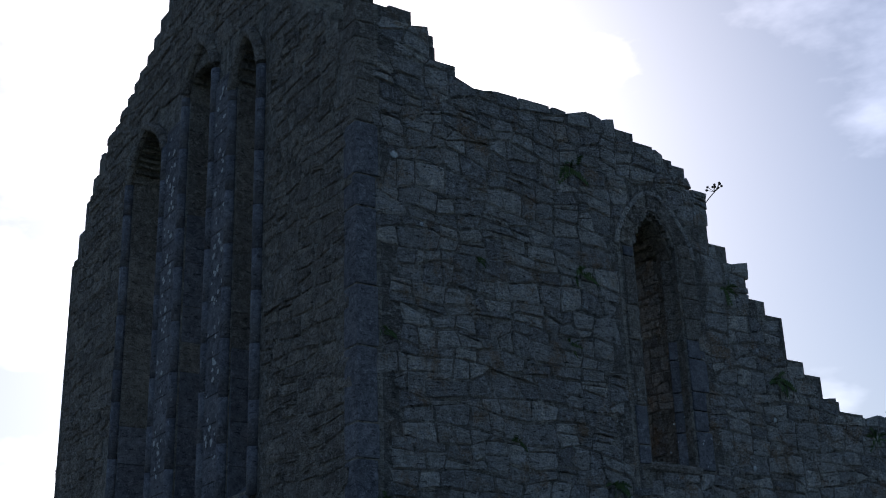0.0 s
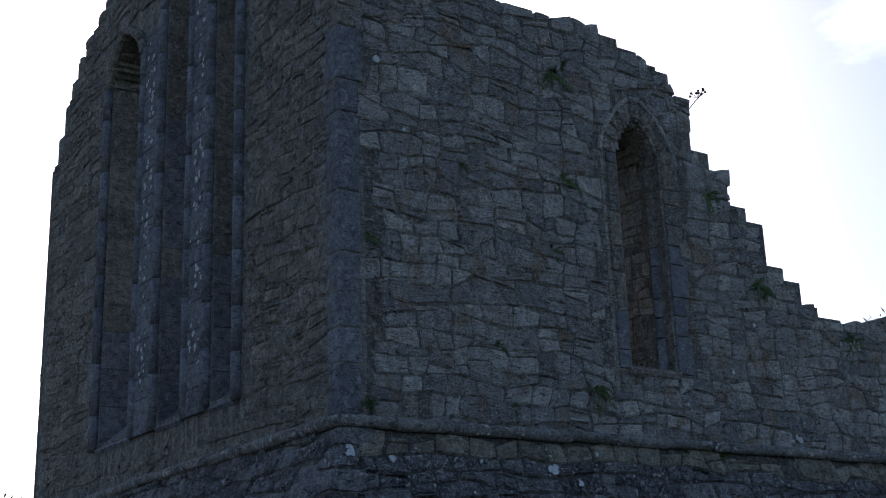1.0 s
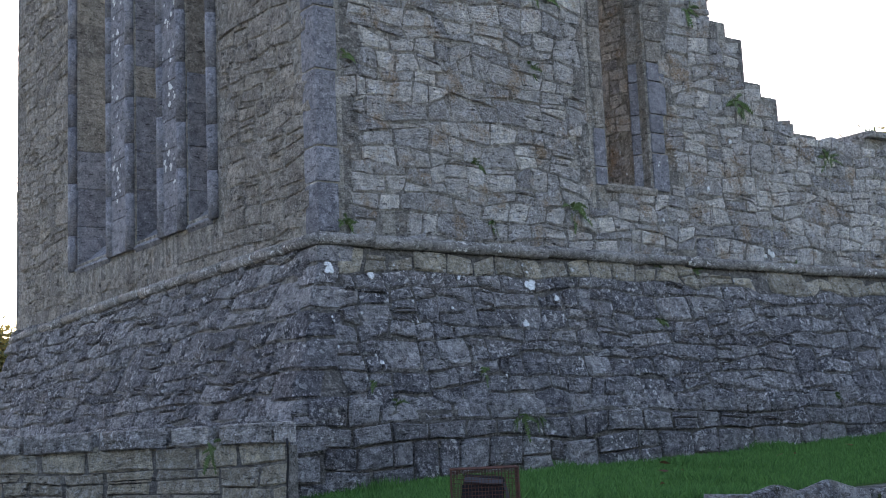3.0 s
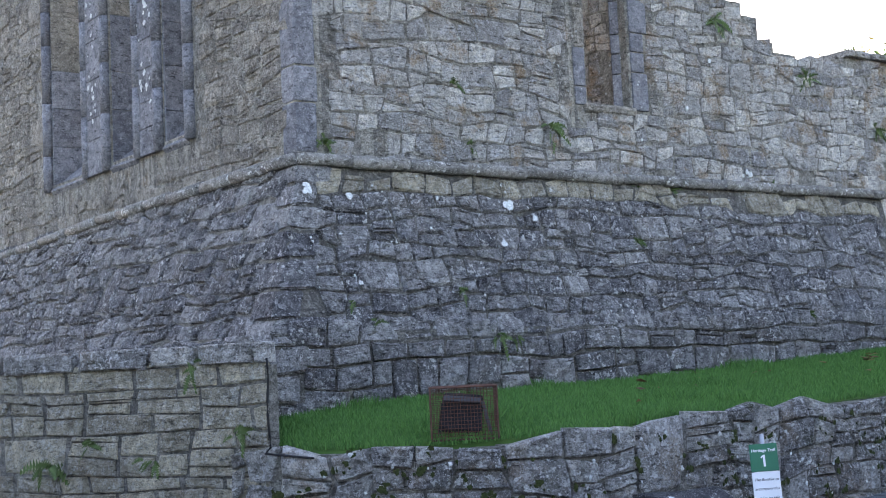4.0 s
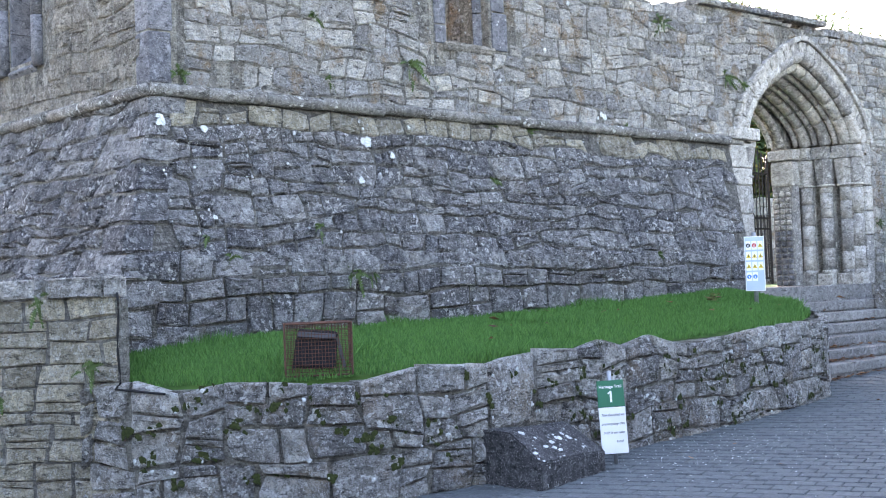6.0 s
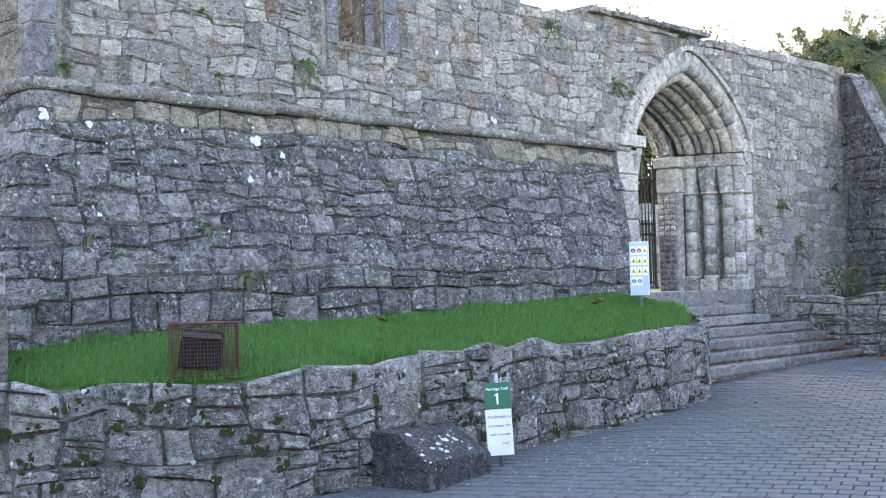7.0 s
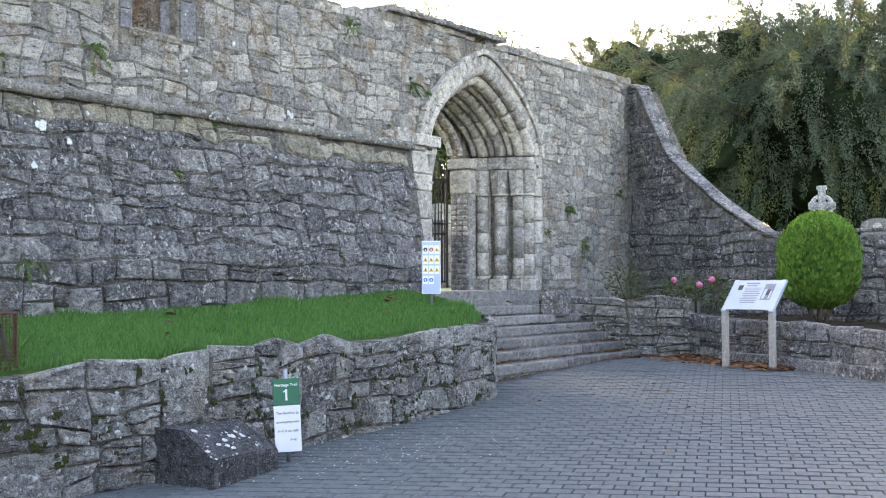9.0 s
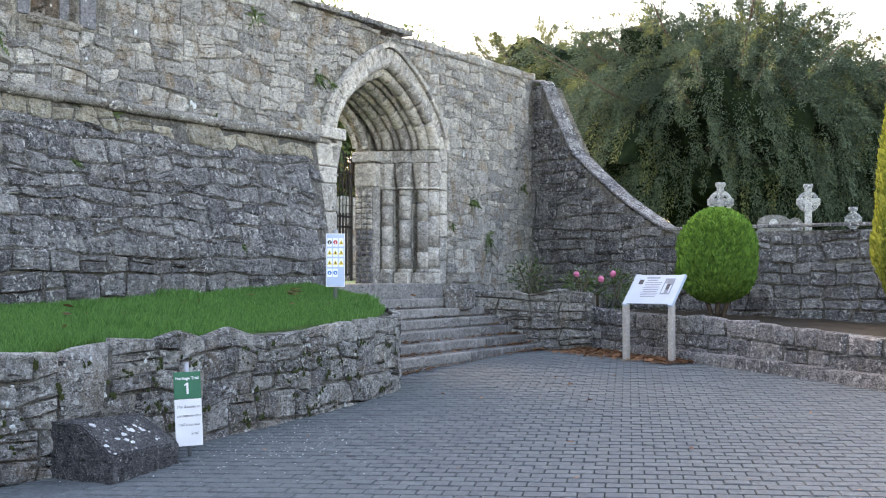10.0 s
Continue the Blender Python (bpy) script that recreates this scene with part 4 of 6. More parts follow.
def window_surround():
    top = thing("window_surround", ((WIN_X0 + WIN_X1) / 2, CY, WIN_SILL), "tall lancet window surround of chamfered grey stone blocks", "window", kind="structure")
    rng = random.Random(121)
    c, hw = (WIN_X0 + WIN_X1) / 2, (WIN_X1 - WIN_X0) / 2
    for w, grow, d0, d1, n, mat in ((0.24, 0.06, CY - 0.02, CY + 0.3, 9, M_LEFT), (0.09, -0.03, CY + 0.07, CY + 0.34, 7, M_LEFT), (0.07, 0.3, CY - 0.035, CY + 0.2, 11, M_UPPER)):
        P = arch_points(c, hw + grow, WIN_SPRING, WIN_APEX - WIN_SPRING + grow, n)
        for a, b in zip(P, P[1:]):
            piece("voussoir", part_mesh("voussoir", voussoir_block(a, b, w, d0, d1), mat), top)
    for side in (-1, 1):
        z = WIN_SILL - 0.05
        while z < WIN_SPRING:
            h = min(rng.uniform(0.22, 0.55), WIN_SPRING + 0.005 - z)
            w = rng.uniform(0.2, 0.34) if side > 0 else rng.uniform(0.12, 0.24)
            mat = M_BLUE if rng.random() < (0.8 if z < 6.6 else 0.2) else M_LEFT
            e = hw + 0.05
            piece("jamb_block", part_mesh("jamb_block", boxed(Matrix.Translation((c + side * (e + w / 2), CY + 0.13, z + h / 2)), (w, 0.3, h - 0.01), 0.022, 2), mat), top)
            piece("chamfer_block", part_mesh("chamfer_block", boxed(pose(c + side * (e - 0.02), CY + 0.2, z + h / 2, 0, 0, 45), (0.13, 0.2, h - 0.012), 0.01), mat), top)
            z += h
    # rubble on the far reveal
    lo = rubble(rng, 0.3, 1.2, WIN_SILL, WIN_SPRING + 0.35, 0.15, 0.24)
    lay(top, "stone", M_UPPER, lo, lambda u, v: (Vector((WIN_X1 - 0.005, CY + u, v)), Vector((0, -1, 0)), Z_UP, Vector((-1, 0, 0))), lambda u, v: 0.32 < u < 1.15, rng, proud=0.015)
    piece("window_sill", part_mesh("window_sill", boxed(pose(c, CY + 0.2, WIN_SILL - 0.03, 12, 0, 0), (0.95, 0.5, 0.12), 0.03), M_LEFT), top)


window_surround()


def cap_courses():
    """Flat slabs on the wall's top over the doorway, and the smooth coping of the sweeping wall."""
    rng = random.Random(131)
    top = thing("wall_coping", (18.5, CY, 6.0), "flat projecting stone slabs along the top of the wall", "coping", kind="structure")
    x = 16.9
    while x < 20.7:
        l = min(rng.uniform(0.5, 0.95), 20.75 - x)
        v, f = rough_block(rng, pose(x + l / 2, CY - 0.09, lerp_table(TOP_SOUTH, x + l / 2) + 0.1, 90, 0, 0), l - 0.01, 0.11, 0.6, 0.015)
        piece("slab", mesh_of("slab", v, f, M_RETAIN), top)
        x += l
    while x < 26.4:
        l = min(rng.uniform(0.4, 0.8), 26.5 - x)
        v, f = rough_block(rng, pose(x + l / 2, CY - 0.02, lerp_table(TOP_SOUTH, x + l / 2) + 0.12, 90, 0, 0), l - 0.01, rng.uniform(0.14, 0.24), 0.6, 0.02)
        piece("slab", mesh_of("slab", v, f, M_UPPER), top)
        x += l
    sw = thing("swept_coping", (26.3, 11.8, 5.9), "smooth rendered coping curving down along the wall top", "coping", kind="structure")
    u = 0.0
    while u < 24:
        l = 0.35 if u < 4.8 else 0.8
        so = Soup()
        n = 4
        for i in range(n):
            c = []
            for q in (u + l * i / n + (0.004 if i == 0 else 0), u + l * (i + 1) / n):
                p, t = FAR.at(q)
                nn = Vector((-t.y, t.x))
                z = far_top(q) + 0.02
                for d, dz in ((-0.03, 0.0), (0.3, 0.0), (0.3, 0.07), (-0.03, 0.05)):
                    c.append((p.x + nn.x * d, p.y + nn.y * d, z + dz))
            so.hexa([c[0], c[4], c[7], c[3], c[1], c[5], c[6], c[2]])
        piece("coping_length", so.mesh("coping_length", M_BATTER), sw)
        u += l


cap_courses()


# ---- beyond the doorway and over the walls ----
def sheet(name, x0, x1, y0, y1, z, mat, label, category):
    n = 12
    so = Soup()
    for i in range(n + 1):
        for j in range(n + 1):
            x, y = x0 + (x1 - x0) * i / n, y0 + (y1 - y0) * j / n
            so.v.append((x, y, z + 0.05 * noise.noise((x * 0.3, y * 0.3, 2))))
    for i in range(n):
        for j in range(n):
            a = i * (n + 1) + j
            so.f.append((a, a + n + 1, a + n + 2, a + 1))
    return tagged(piece(name, so.mesh(name, mat, True)), label, category, kind="structure")


sheet("lawn_inner", 9, 60, 13.0, 50, 1.42, M_TURF, "mown lawn inside the ruined church", "lawn")
sheet("lawn_churchyard", 26.7, 90, -40, 12.6, 1.55, M_TURF, "churchyard lawn behind the low wall", "lawn")
INNER = Path2([(22, 30), (30, 28), (44, 25)])
plan_wall("wall_inner", INNER, 1.3, lambda u: 4.6, M_UPPER, "pale ruined wall seen through the gate", 0.6, 141, (0.2, 0.4), (0.3, 0.8), side=1)


def iron_gate():
    top = thing("iron_gate", (DOOR_X, CY + 1.75, 1.47), "black wrought-iron double gate with pointed bars, closed", "gate")
    y = CY + 1.5
    for leaf, x0, x1 in (("gate_leaf", DOOR_X - 1.12, DOOR_X - 0.01), ("gate_leaf", DOOR_X + 0.01, DOOR_X + 1.12)):
        e = piece(leaf, part_mesh("stile", boxed(Matrix.Translation((x0 + 0.02, y, 2.7)), (0.04, 0.04, 2.4), 0.004), M_IRON), top)
        piece("stile", part_mesh("stile", boxed(Matrix.Translation((x1 - 0.02, y, 2.7)), (0.04, 0.04, 2.4), 0.004), M_IRON), e)
        for z in (1.62, 2.55, 2.75, 3.6):
            piece("rail", part_mesh("rail", boxed(Matrix.Translation(((x0 + x1) / 2, y, z)), (x1 - x0, 0.035, 0.04), 0.004), M_IRON), e)
        n = 9
        for i in range(n):
            x = x0 + 0.04 + (x1 - x0 - 0.08) * (i + 0.5) / n
            zt = 3.85 + 0.15 * math.sin(math.pi * (i + 0.5) / n)
            bm = rod((x, y, 1.55), (x, y, zt), 0.011, 6)
            bmesh.ops.create_cone(bm, cap_ends=True, segments=6, radius1=0.024, radius2=0.0, depth=0.12, matrix=Matrix.Translation((x, y, zt + 0.05)))
            piece("bar", part_mesh("bar", bm, M_IRON), e)
        for i in range(2 * n):
            x = x0 + 0.03 + (x1 - x0 - 0.06) * (i + 0.5) / (2 * n)
            piece("short_bar", part_mesh("short_bar", rod((x, y, 1.6), (x, y, 2.82), 0.009, 5), M_IRON), e)


iron_gate()


# ---- plants ----
M_YEW = leaf_material("yew_needles", (0.034, 0.06, 0.038), (0.085, 0.12, 0.066), 0.18)
# paler yellow-green copy of the needles: sunlight on outer sprays, painted in
M_YEWLIT = leaf_material("yew_lit_sprays", (0.05, 0.08, 0.03), (0.17, 0.18, 0.065), 0.3)
M_THUJA = leaf_material("thuja_sprays", (0.05, 0.15, 0.02), (0.19, 0.36, 0.06), 0.35)
M_GOLD = leaf_material("golden_conifer_sprays", (0.12, 0.16, 0.02), (0.33, 0.34, 0.06), 0.3)
M_FERN = leaf_material("wall_fern", (0.035, 0.07, 0.018), (0.11, 0.17, 0.05), 0.3)
M_AUTUMN = leaf_material("autumn_leaves", (0.08, 0.07, 0.02), (0.25, 0.2, 0.05), 0.3)
# near-black: the shade deep inside the crowns, put into the colour
M_CROWN_SHADE = plain_material("crown_shade", (0.006, 0.012, 0.006), (0.018, 0.03, 0.012), 0.95, sc=6, bump=0.8)
M_BARK = plain_material("bark", (0.06, 0.045, 0.035), (0.16, 0.12, 0.09), 0.95, sc=14, bump=0.8)


def sprays(so, rng, centre, axes, count, size, droop=0.55, hollow=0.45, squash=1.0):
    """Leafy sprays through the outer shell of an uneven ellipsoid."""
    g = np.random.default_rng(rng.randrange(1 << 30))
    c = np.array(centre)
    d = g.normal(size=(count, 3))
    d /= np.linalg.norm(d, axis=1)[:, None]
    ph = g.uniform(0, 6.28, 6)
    lump = 1 + 0.13 * np.sin(d[:, 0] * 5 + ph[0]) * np.sin(d[:, 1] * 5 + ph[1]) + 0.12 * np.sin(d[:, 2] * 7 + ph[2]) * np.sin(d[:, 0] * 6 + ph[3]) + 0.1 * np.sin(d[:, 1] * 11 + ph[4]) * np.sin(d[:, 2] * 12 + ph[5])
    r = lump * (hollow + (1 - hollow) * g.random(count) ** 0.5)
    p = c + d * np.array(axes) * r[:, None]
    out = d + g.normal(size=(count, 3)) * (0.5, 0.5, 0.4) - (0, 0, droop)
    out /= np.linalg.norm(out, axis=1)[:, None]
    s = (size * g.uniform(0.6, 1.4, count))[:, None]
    side = np.cross(out, g.normal(size=(count, 3)))
    side = side / np.linalg.norm(side, axis=1)[:, None] * s * 0.13
    mid = p + out * s * 0.45
    v = np.stack([p, mid + side, p + out * s, mid - side], axis=1).reshape(-1, 3)
    o = len(so.v)
    so.v.extend(v.tolist())
    so.f.extend((o + 4 * k, o + 4 * k + 1, o + 4 * k + 2, o + 4 * k + 3) for k in range(count))


def tree(name, base, label, lobes, mat, size, per, trunk_r, tip_mat=None, seed=1, category="tree"):
    """lobes: (dx, dy, z, rx, ry, rz) round the base."""
    rng = random.Random(seed)
    top = thing(name, base, label, category)
    bx, by, bz = base
    hi = max(l[2] for l in lobes)
    bm = rod((bx, by, bz - 0.1), (bx + 0.1, by, bz + hi * 0.75), trunk_r, 10, trunk_r * 0.3)
    piece("trunk", part_mesh("trunk", bm, M_BARK, True), top)
    for l in lobes:
        piece("limb", part_mesh("limb", rod((bx, by, bz + min(l[2], hi) * 0.35), (bx + l[0] * 0.8, by + l[1] * 0.8, bz + l[2]), trunk_r * 0.4, 7, trunk_r * 0.08), M_BARK, True), top)
    so, st, inner = Soup(), Soup(), bmesh.new()
    for l in lobes:
        area = l[3] * l[5]
        sprays(so, rng, (bx + l[0], by + l[1], bz + l[2]), l[3:], int(per * area), size)
        # solid dark lump added in each lobe: stops see-through, stands for inner shade
        if mat is not M_YEWLIT:
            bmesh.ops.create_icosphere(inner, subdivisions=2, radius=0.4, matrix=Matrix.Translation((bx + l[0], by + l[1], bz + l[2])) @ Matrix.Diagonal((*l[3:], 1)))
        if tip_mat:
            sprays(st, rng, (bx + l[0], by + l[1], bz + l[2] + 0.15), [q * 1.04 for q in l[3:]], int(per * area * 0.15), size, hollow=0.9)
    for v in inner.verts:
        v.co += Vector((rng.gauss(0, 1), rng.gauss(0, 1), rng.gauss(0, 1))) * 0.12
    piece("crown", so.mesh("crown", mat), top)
    if mat is not M_YEWLIT:
        tagged(piece("shade_filler", part_mesh("shade_filler", inner, M_CROWN_SHADE), top), kind="stuff")
    if tip_mat:
        tagged(piece("outer_foliage", st.mesh("outer_foliage", tip_mat), top), kind="stuff")
    return top


def rand_lobes(rng, n, R, z0, z1, r0, r1):
    out = []
    for i in range(n):
        a, k = rng.uniform(0, 6.28), rng.random() ** 0.6
        z = rng.uniform(z0, z1)
        w = R * k * (1 - 0.55 * max(0, (z - z0) / (z1 - z0)) ** 2)
        r = rng.uniform(r0, r1)
        out.append((w * math.cos(a), w * math.sin(a), z, r, r, r * rng.uniform(0.75, 1.1)))
    return out


def plume(so, g, base, axis, length, width, count, size):
    """One hanging or rising yew branchlet: short needles sprays along an axis, tapering to its tip."""
    t = g.random(count)
    a = np.array(axis) / np.linalg.norm(axis)
    p = np.array(base) + a * (t * length)[:, None]
    p[:, 2] -= 0.25 * length * t ** 2
    r = width * (1 - 0.75 * t) * np.sqrt(g.random(count))
    d = g.normal(size=(count, 3))
    d /= np.linalg.norm(d, axis=1)[:, None]
    p = p + d * r[:, None]
    out = a * 0.9 + d * 0.7 + g.normal(size=(count, 3)) * 0.3
    out /= np.linalg.norm(out, axis=1)[:, None]
    s = (size * g.uniform(0.6, 1.4, count))[:, None]
    side = np.cross(out, g.normal(size=(count, 3)))
    side = side / np.linalg.norm(side, axis=1)[:, None] * s * 0.17
    mid = p + out * s * 0.45
    v = np.stack([p, mid + side, p + out * s, mid - side], axis=1).reshape(-1, 3)
    o = len(so.v)
    so.v.extend(v.tolist())
    so.f.extend((o + 4 * k, o + 4 * k + 1, o + 4 * k + 2, o + 4 * k + 3) for k in range(count))


def yew(base, label, rx, ry, rz, zc, plumes, arms, seed, pale=0.12):
    """A spreading yew: short trunk, limbs, a lumpy crown of hanging plumes and long feathery arms past its outline."""
    rng = random.Random(seed)
    g = np.random.default_rng(seed)
    top = thing("yew_tree", base, label, "tree")
    B = Vector(base)
    piece("trunk", part_mesh("trunk", rod(B - Vector((0, 0, 0.2)), B + Vector((0.1, 0.1, zc)), 0.5, 10, 0.25), M_BARK, True), top)
    C = B + Vector((0, 0, zc))
    dark, light, inner = Soup(), Soup(), bmesh.new()

    def hull(d):
        lump = 1 + 0.09 * noise.noise(d * 1.9 + Vector((seed, 0, 0))) + 0.12 * noise.noise(d * 4.3 + Vector((0, seed, 0)))
        return Vector((d.x * rx, d.y * ry, d.z * rz)) * lump

    for _ in range(plumes):
        d = Vector((rng.gauss(0, 1), rng.gauss(0, 1), rng.gauss(0.25, 0.85))).normalized()
        if d.z < -0.55:
            continue
        p = C + hull(d) * rng.uniform(0.74, 0.97)
        up = max(0.0, d.z)
        ax = Vector((d.x, d.y, -1.3 + 2.0 * up)) + Vector([rng.gauss(0, 0.25) for _ in range(3)])
        l = rng.uniform(0.8, 1.7)
        # sunlight as leaf colour: paler plumes get likelier towards the crown's top
        lit_tone = rng.random() < pale * (0.4 + 1.6 * up)
        plume(light if lit_tone else dark, g, p - ax.normalized() * l * 0.4, ax, l, rng.uniform(0.2, 0.36), rng.randint(240, 370), 0.08)
    for _ in range(arms):
        a = rng.uniform(0, 6.2832)
        e = rng.uniform(0.15, 1.1)
        d = Vector((math.cos(a) * math.cos(e), math.sin(a) * math.cos(e), math.sin(e)))
        p0, p1 = C + hull(d) * 0.5, C + hull(d) * rng.uniform(1.08, 1.28)
        piece("limb", part_mesh("limb", rod(B + Vector((0, 0, zc * 0.7)), p0, 0.14, 7, 0.07), M_BARK, True), top)
        piece("branch", part_mesh("branch", rod(p0, p1, 0.06, 6, 0.012), M_BARK, True), top)
        for k in range(9):
            t = 0.45 + 0.55 * k / 8
            ax = (p1 - p0).normalized() + Vector([rng.gauss(0, 0.45) for _ in range(3)]) - Vector((0, 0, 0.35))
            plume(light if rng.random() < pale + 0.15 else dark, g, p0.lerp(p1, t), ax, rng.uniform(0.45, 0.95), 0.16, rng.randint(80, 160), 0.085)
    # dark balls added inside the crown in place of its inner shade
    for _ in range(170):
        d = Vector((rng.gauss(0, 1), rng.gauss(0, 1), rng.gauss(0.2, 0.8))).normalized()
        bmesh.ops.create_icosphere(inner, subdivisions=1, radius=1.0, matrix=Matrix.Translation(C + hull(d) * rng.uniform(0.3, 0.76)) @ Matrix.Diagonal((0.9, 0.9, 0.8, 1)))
    for v in inner.verts:
        v.co += Vector((rng.gauss(0, 1), rng.gauss(0, 1), rng.gauss(0, 1))) * 0.15
    piece("crown", dark.mesh("crown", M_YEW), top)
    tagged(piece("outer_foliage", light.mesh("outer_foliage", M_YEWLIT), top, "yellow-green sprays with sunlight put into the colour"), kind="stuff")
    tagged(piece("shade_filler", part_mesh("shade_filler", inner, M_CROWN_SHADE), top), kind="stuff")


_r = random.Random(7)
yew((36.0, 10.3, 1.5), "big dark green spreading yew behind the churchyard wall", 5.7, 5.7, 4.5, 3.5, 1400, 44, 201)
yew((38.8, 5.6, 1.5), "dark yew with long rising outer branches", 4.8, 4.8, 3.7, 2.8, 760, 36, 202)
yew((39.6, 17.2, 1.5), "pale sunlit yew with feathery outer branches", 3.3, 3.0, 3.4, 5.0, 300, 40, 203, 0.6)
tree("hedge_tree", (17.2, 58, 0), "small leafy tree beyond the church in autumn colour", rand_lobes(_r, 14, 3.0, 2.5, 6.8, 1.2, 1.8), M_AUTUMN, 0.28, 420, 0.3, M_YEW, 204)
tree("hedge_tree", (12.5, 60, 0), "leafy green tree beyond the church", rand_lobes(_r, 14, 3.4, 2.0, 6.2, 1.3, 2.0), M_FERN, 0.28, 420, 0.3, M_AUTUMN, 205)
tree("hedge_tree", (45.5, 29.5, 1.4), "green tree seen through the gate", rand_lobes(_r, 40, 5.0, 2.0, 10.0, 1.2, 2.0), M_FERN, 0.3, 400, 0.4, M_AUTUMN, 206)


def clipped_bush(name, base, label, mat, rx, z0, z1, pointed, seed, count, size):
    rng = random.Random(seed)
    top = thing(name, base, label, "shrub")
    bx, by, bz = base
    for i in range(4):
        a = i * 1.6 + 0.3
        piece("stem", part_mesh("stem", rod((bx + 0.06 * math.cos(a), by + 0.06 * math.sin(a), bz - 0.05), (bx + rx * 0.4 * math.cos(a), by + rx * 0.4 * math.sin(a), z0 + 0.35), 0.05, 7, 0.03), M_BARK, True), top)
    so = Soup()
    h = z1 - z0
    for _ in range(count):
        k = rng.random()
        a = rng.uniform(0, 6.2832)
        if pointed:
            r = rx * min(1.0, 3.2 * k + 0.25) * (1 - k) ** 0.55
        else:
            r = rx * math.sqrt(max(0.0, 1 - abs(2 * k - 0.84) ** 2.6 / (1.16 ** 2.6 if k > 0.42 else 0.84 ** 2.6)))
        r *= (1 + 0.1 * noise.noise((math.cos(a) * 2, math.sin(a) * 2, k * 4 + seed))) * rng.uniform(0.78, 1.0) ** 0.6
        p = Vector((bx + r * math.cos(a), by + r * math.sin(a), z0 + h * k))
        out = Vector((math.cos(a) * 0.45, math.sin(a) * 0.45, 1.0)) + Vector((rng.gauss(0, 0.25), rng.gauss(0, 0.25), rng.gauss(0, 0.2)))
        out.normalize()
        s = size * rng.uniform(0.6, 1.4)
        side = out.cross(Vector((rng.gauss(0, 1), rng.gauss(0, 1), rng.gauss(0, 1)))).normalized() * s * 0.28
        so.add([tuple(p), tuple(p + out * s * 0.5 + side), tuple(p + out * s), tuple(p + out * s * 0.5 - side)], [(0, 1, 2), (0, 2, 3)])
    piece("crown", so.mesh("crown", mat), top)
    # bare inner core of twigs
    bm = bmesh.new()
    bmesh.ops.create_icosphere(bm, subdivisions=3, radius=1.0, matrix=Matrix.Translation((bx, by, z0 + h * (0.36 if pointed else 0.45))) @ Matrix.Diagonal((rx * 0.62, rx * 0.62, h * 0.3, 1) if pointed else (rx * 0.8, rx * 0.8, h * 0.4, 1)))
    for v in bm.verts:
        v.co += v.normal * 0.05 * noise.noise(v.co * 5)
    piece("inner_twigs", part_mesh("inner_twigs", bm, M_YEW), top)


clipped_bush("thuja_bush", (22.0, 6.36, 0.82), "rounded bright green clipped conifer in the planter bed", M_THUJA, 0.68, 1.1, 2.72, False, 211, 30000, 0.085)
clipped_bush("conifer_column", (20.7, 3.0, 0.82), "narrow upright golden-green conifer in the planter bed", M_GOLD, 0.6, 1.0, 5.0, True, 213, 24000, 0.085)


def bed_soil():
    so = Soup()
    n = 40
    for i in range(n + 1):
        p, t = PLANTER.at(PLANTER.length * i / n)
        q = Vector((p.x - t.y * 0.3, p.y + t.x * 0.3))
        best = min(FAR.p, key=lambda w: (w - q).length)
        for j in range(5):
            w = q.lerp(best, j / 4)
            so.v.append((w.x, w.y, 0.93 - 0.03 * PLANTER.length * i / n + 0.04 * noise.noise((w.x * 2, w.y * 2, 1))))
    for i in range(n):
        for j in range(4):
            a = i * 5 + j
            so.f.append((a, a + 5, a + 6, a + 1))
    tagged(piece("bed_soil", so.mesh("bed_soil", M_EARTH, True)), "dark soil in the raised planting bed", "soil", kind="structure")
    so2 = Soup()
    so2.hexa([(22.3, 8.7, 0.2), (26.2, 11.6, 0.2), (26.2, 11.6, 1.24), (22.3, 8.7, 1.24), (22.3, 11.7, 0.2), (26.2, 11.88, 0.2), (26.2, 11.88, 1.24), (22.3, 11.7, 1.24)])
    tagged(piece("bed_soil", so2.mesh("bed_soil", M_EARTH)), "dark soil in the raised planting bed by the door", "soil", kind="structure")


bed_soil()


def fern(at, r, seed):
    """A tuft of arching fronds, each a rib with leaflets that shrink to the tip."""
    rng = random.Random(seed)
    top = thing("wall_fern", at, "small green fern rooted in a wall joint" if r < 0.2 else "bushy dark green wall plant hanging from a joint", "plant", "plants in the wall")
    for _ in range(rng.randint(7, 9) if r < 0.2 else rng.randint(10, 13)):
        d = Vector((rng.gauss(0, 0.9), -abs(rng.gauss(0.35, 0.3)), rng.gauss(0.25, 0.6))).normalized()
        across = d.cross(Vector((rng.gauss(0, 0.4), -1, rng.gauss(0, 0.4)))).normalized()
        l = r * rng.uniform(0.5, 1.05)
        o = Vector(at) + Vector((rng.gauss(0, 0.22) * r, 0.02, rng.gauss(0, 0.14) * r))
        v, f, n = [], [], 8
        for k in range(n + 1):
            t = k / n
            p = o + d * l * t - Vector((0, 0, 0.55 * l * t * t))
            e = l * 0.2 * (0.25 + math.sin(math.pi * min(1.0, 0.15 + t * 0.85)))
            b = d * l * 0.1
            v += [p - across * 0.002, p + across * 0.002, p + across * e + b, p - across * e + b]
            if k < n:
                a = 4 * k
                f += [(a, a + 1, a + 5, a + 4), (a + 1, a + 2, a + 5), (a, a + 4, a + 3)]
        piece("frond", mesh_of("frond", v, f, M_FERN), top)


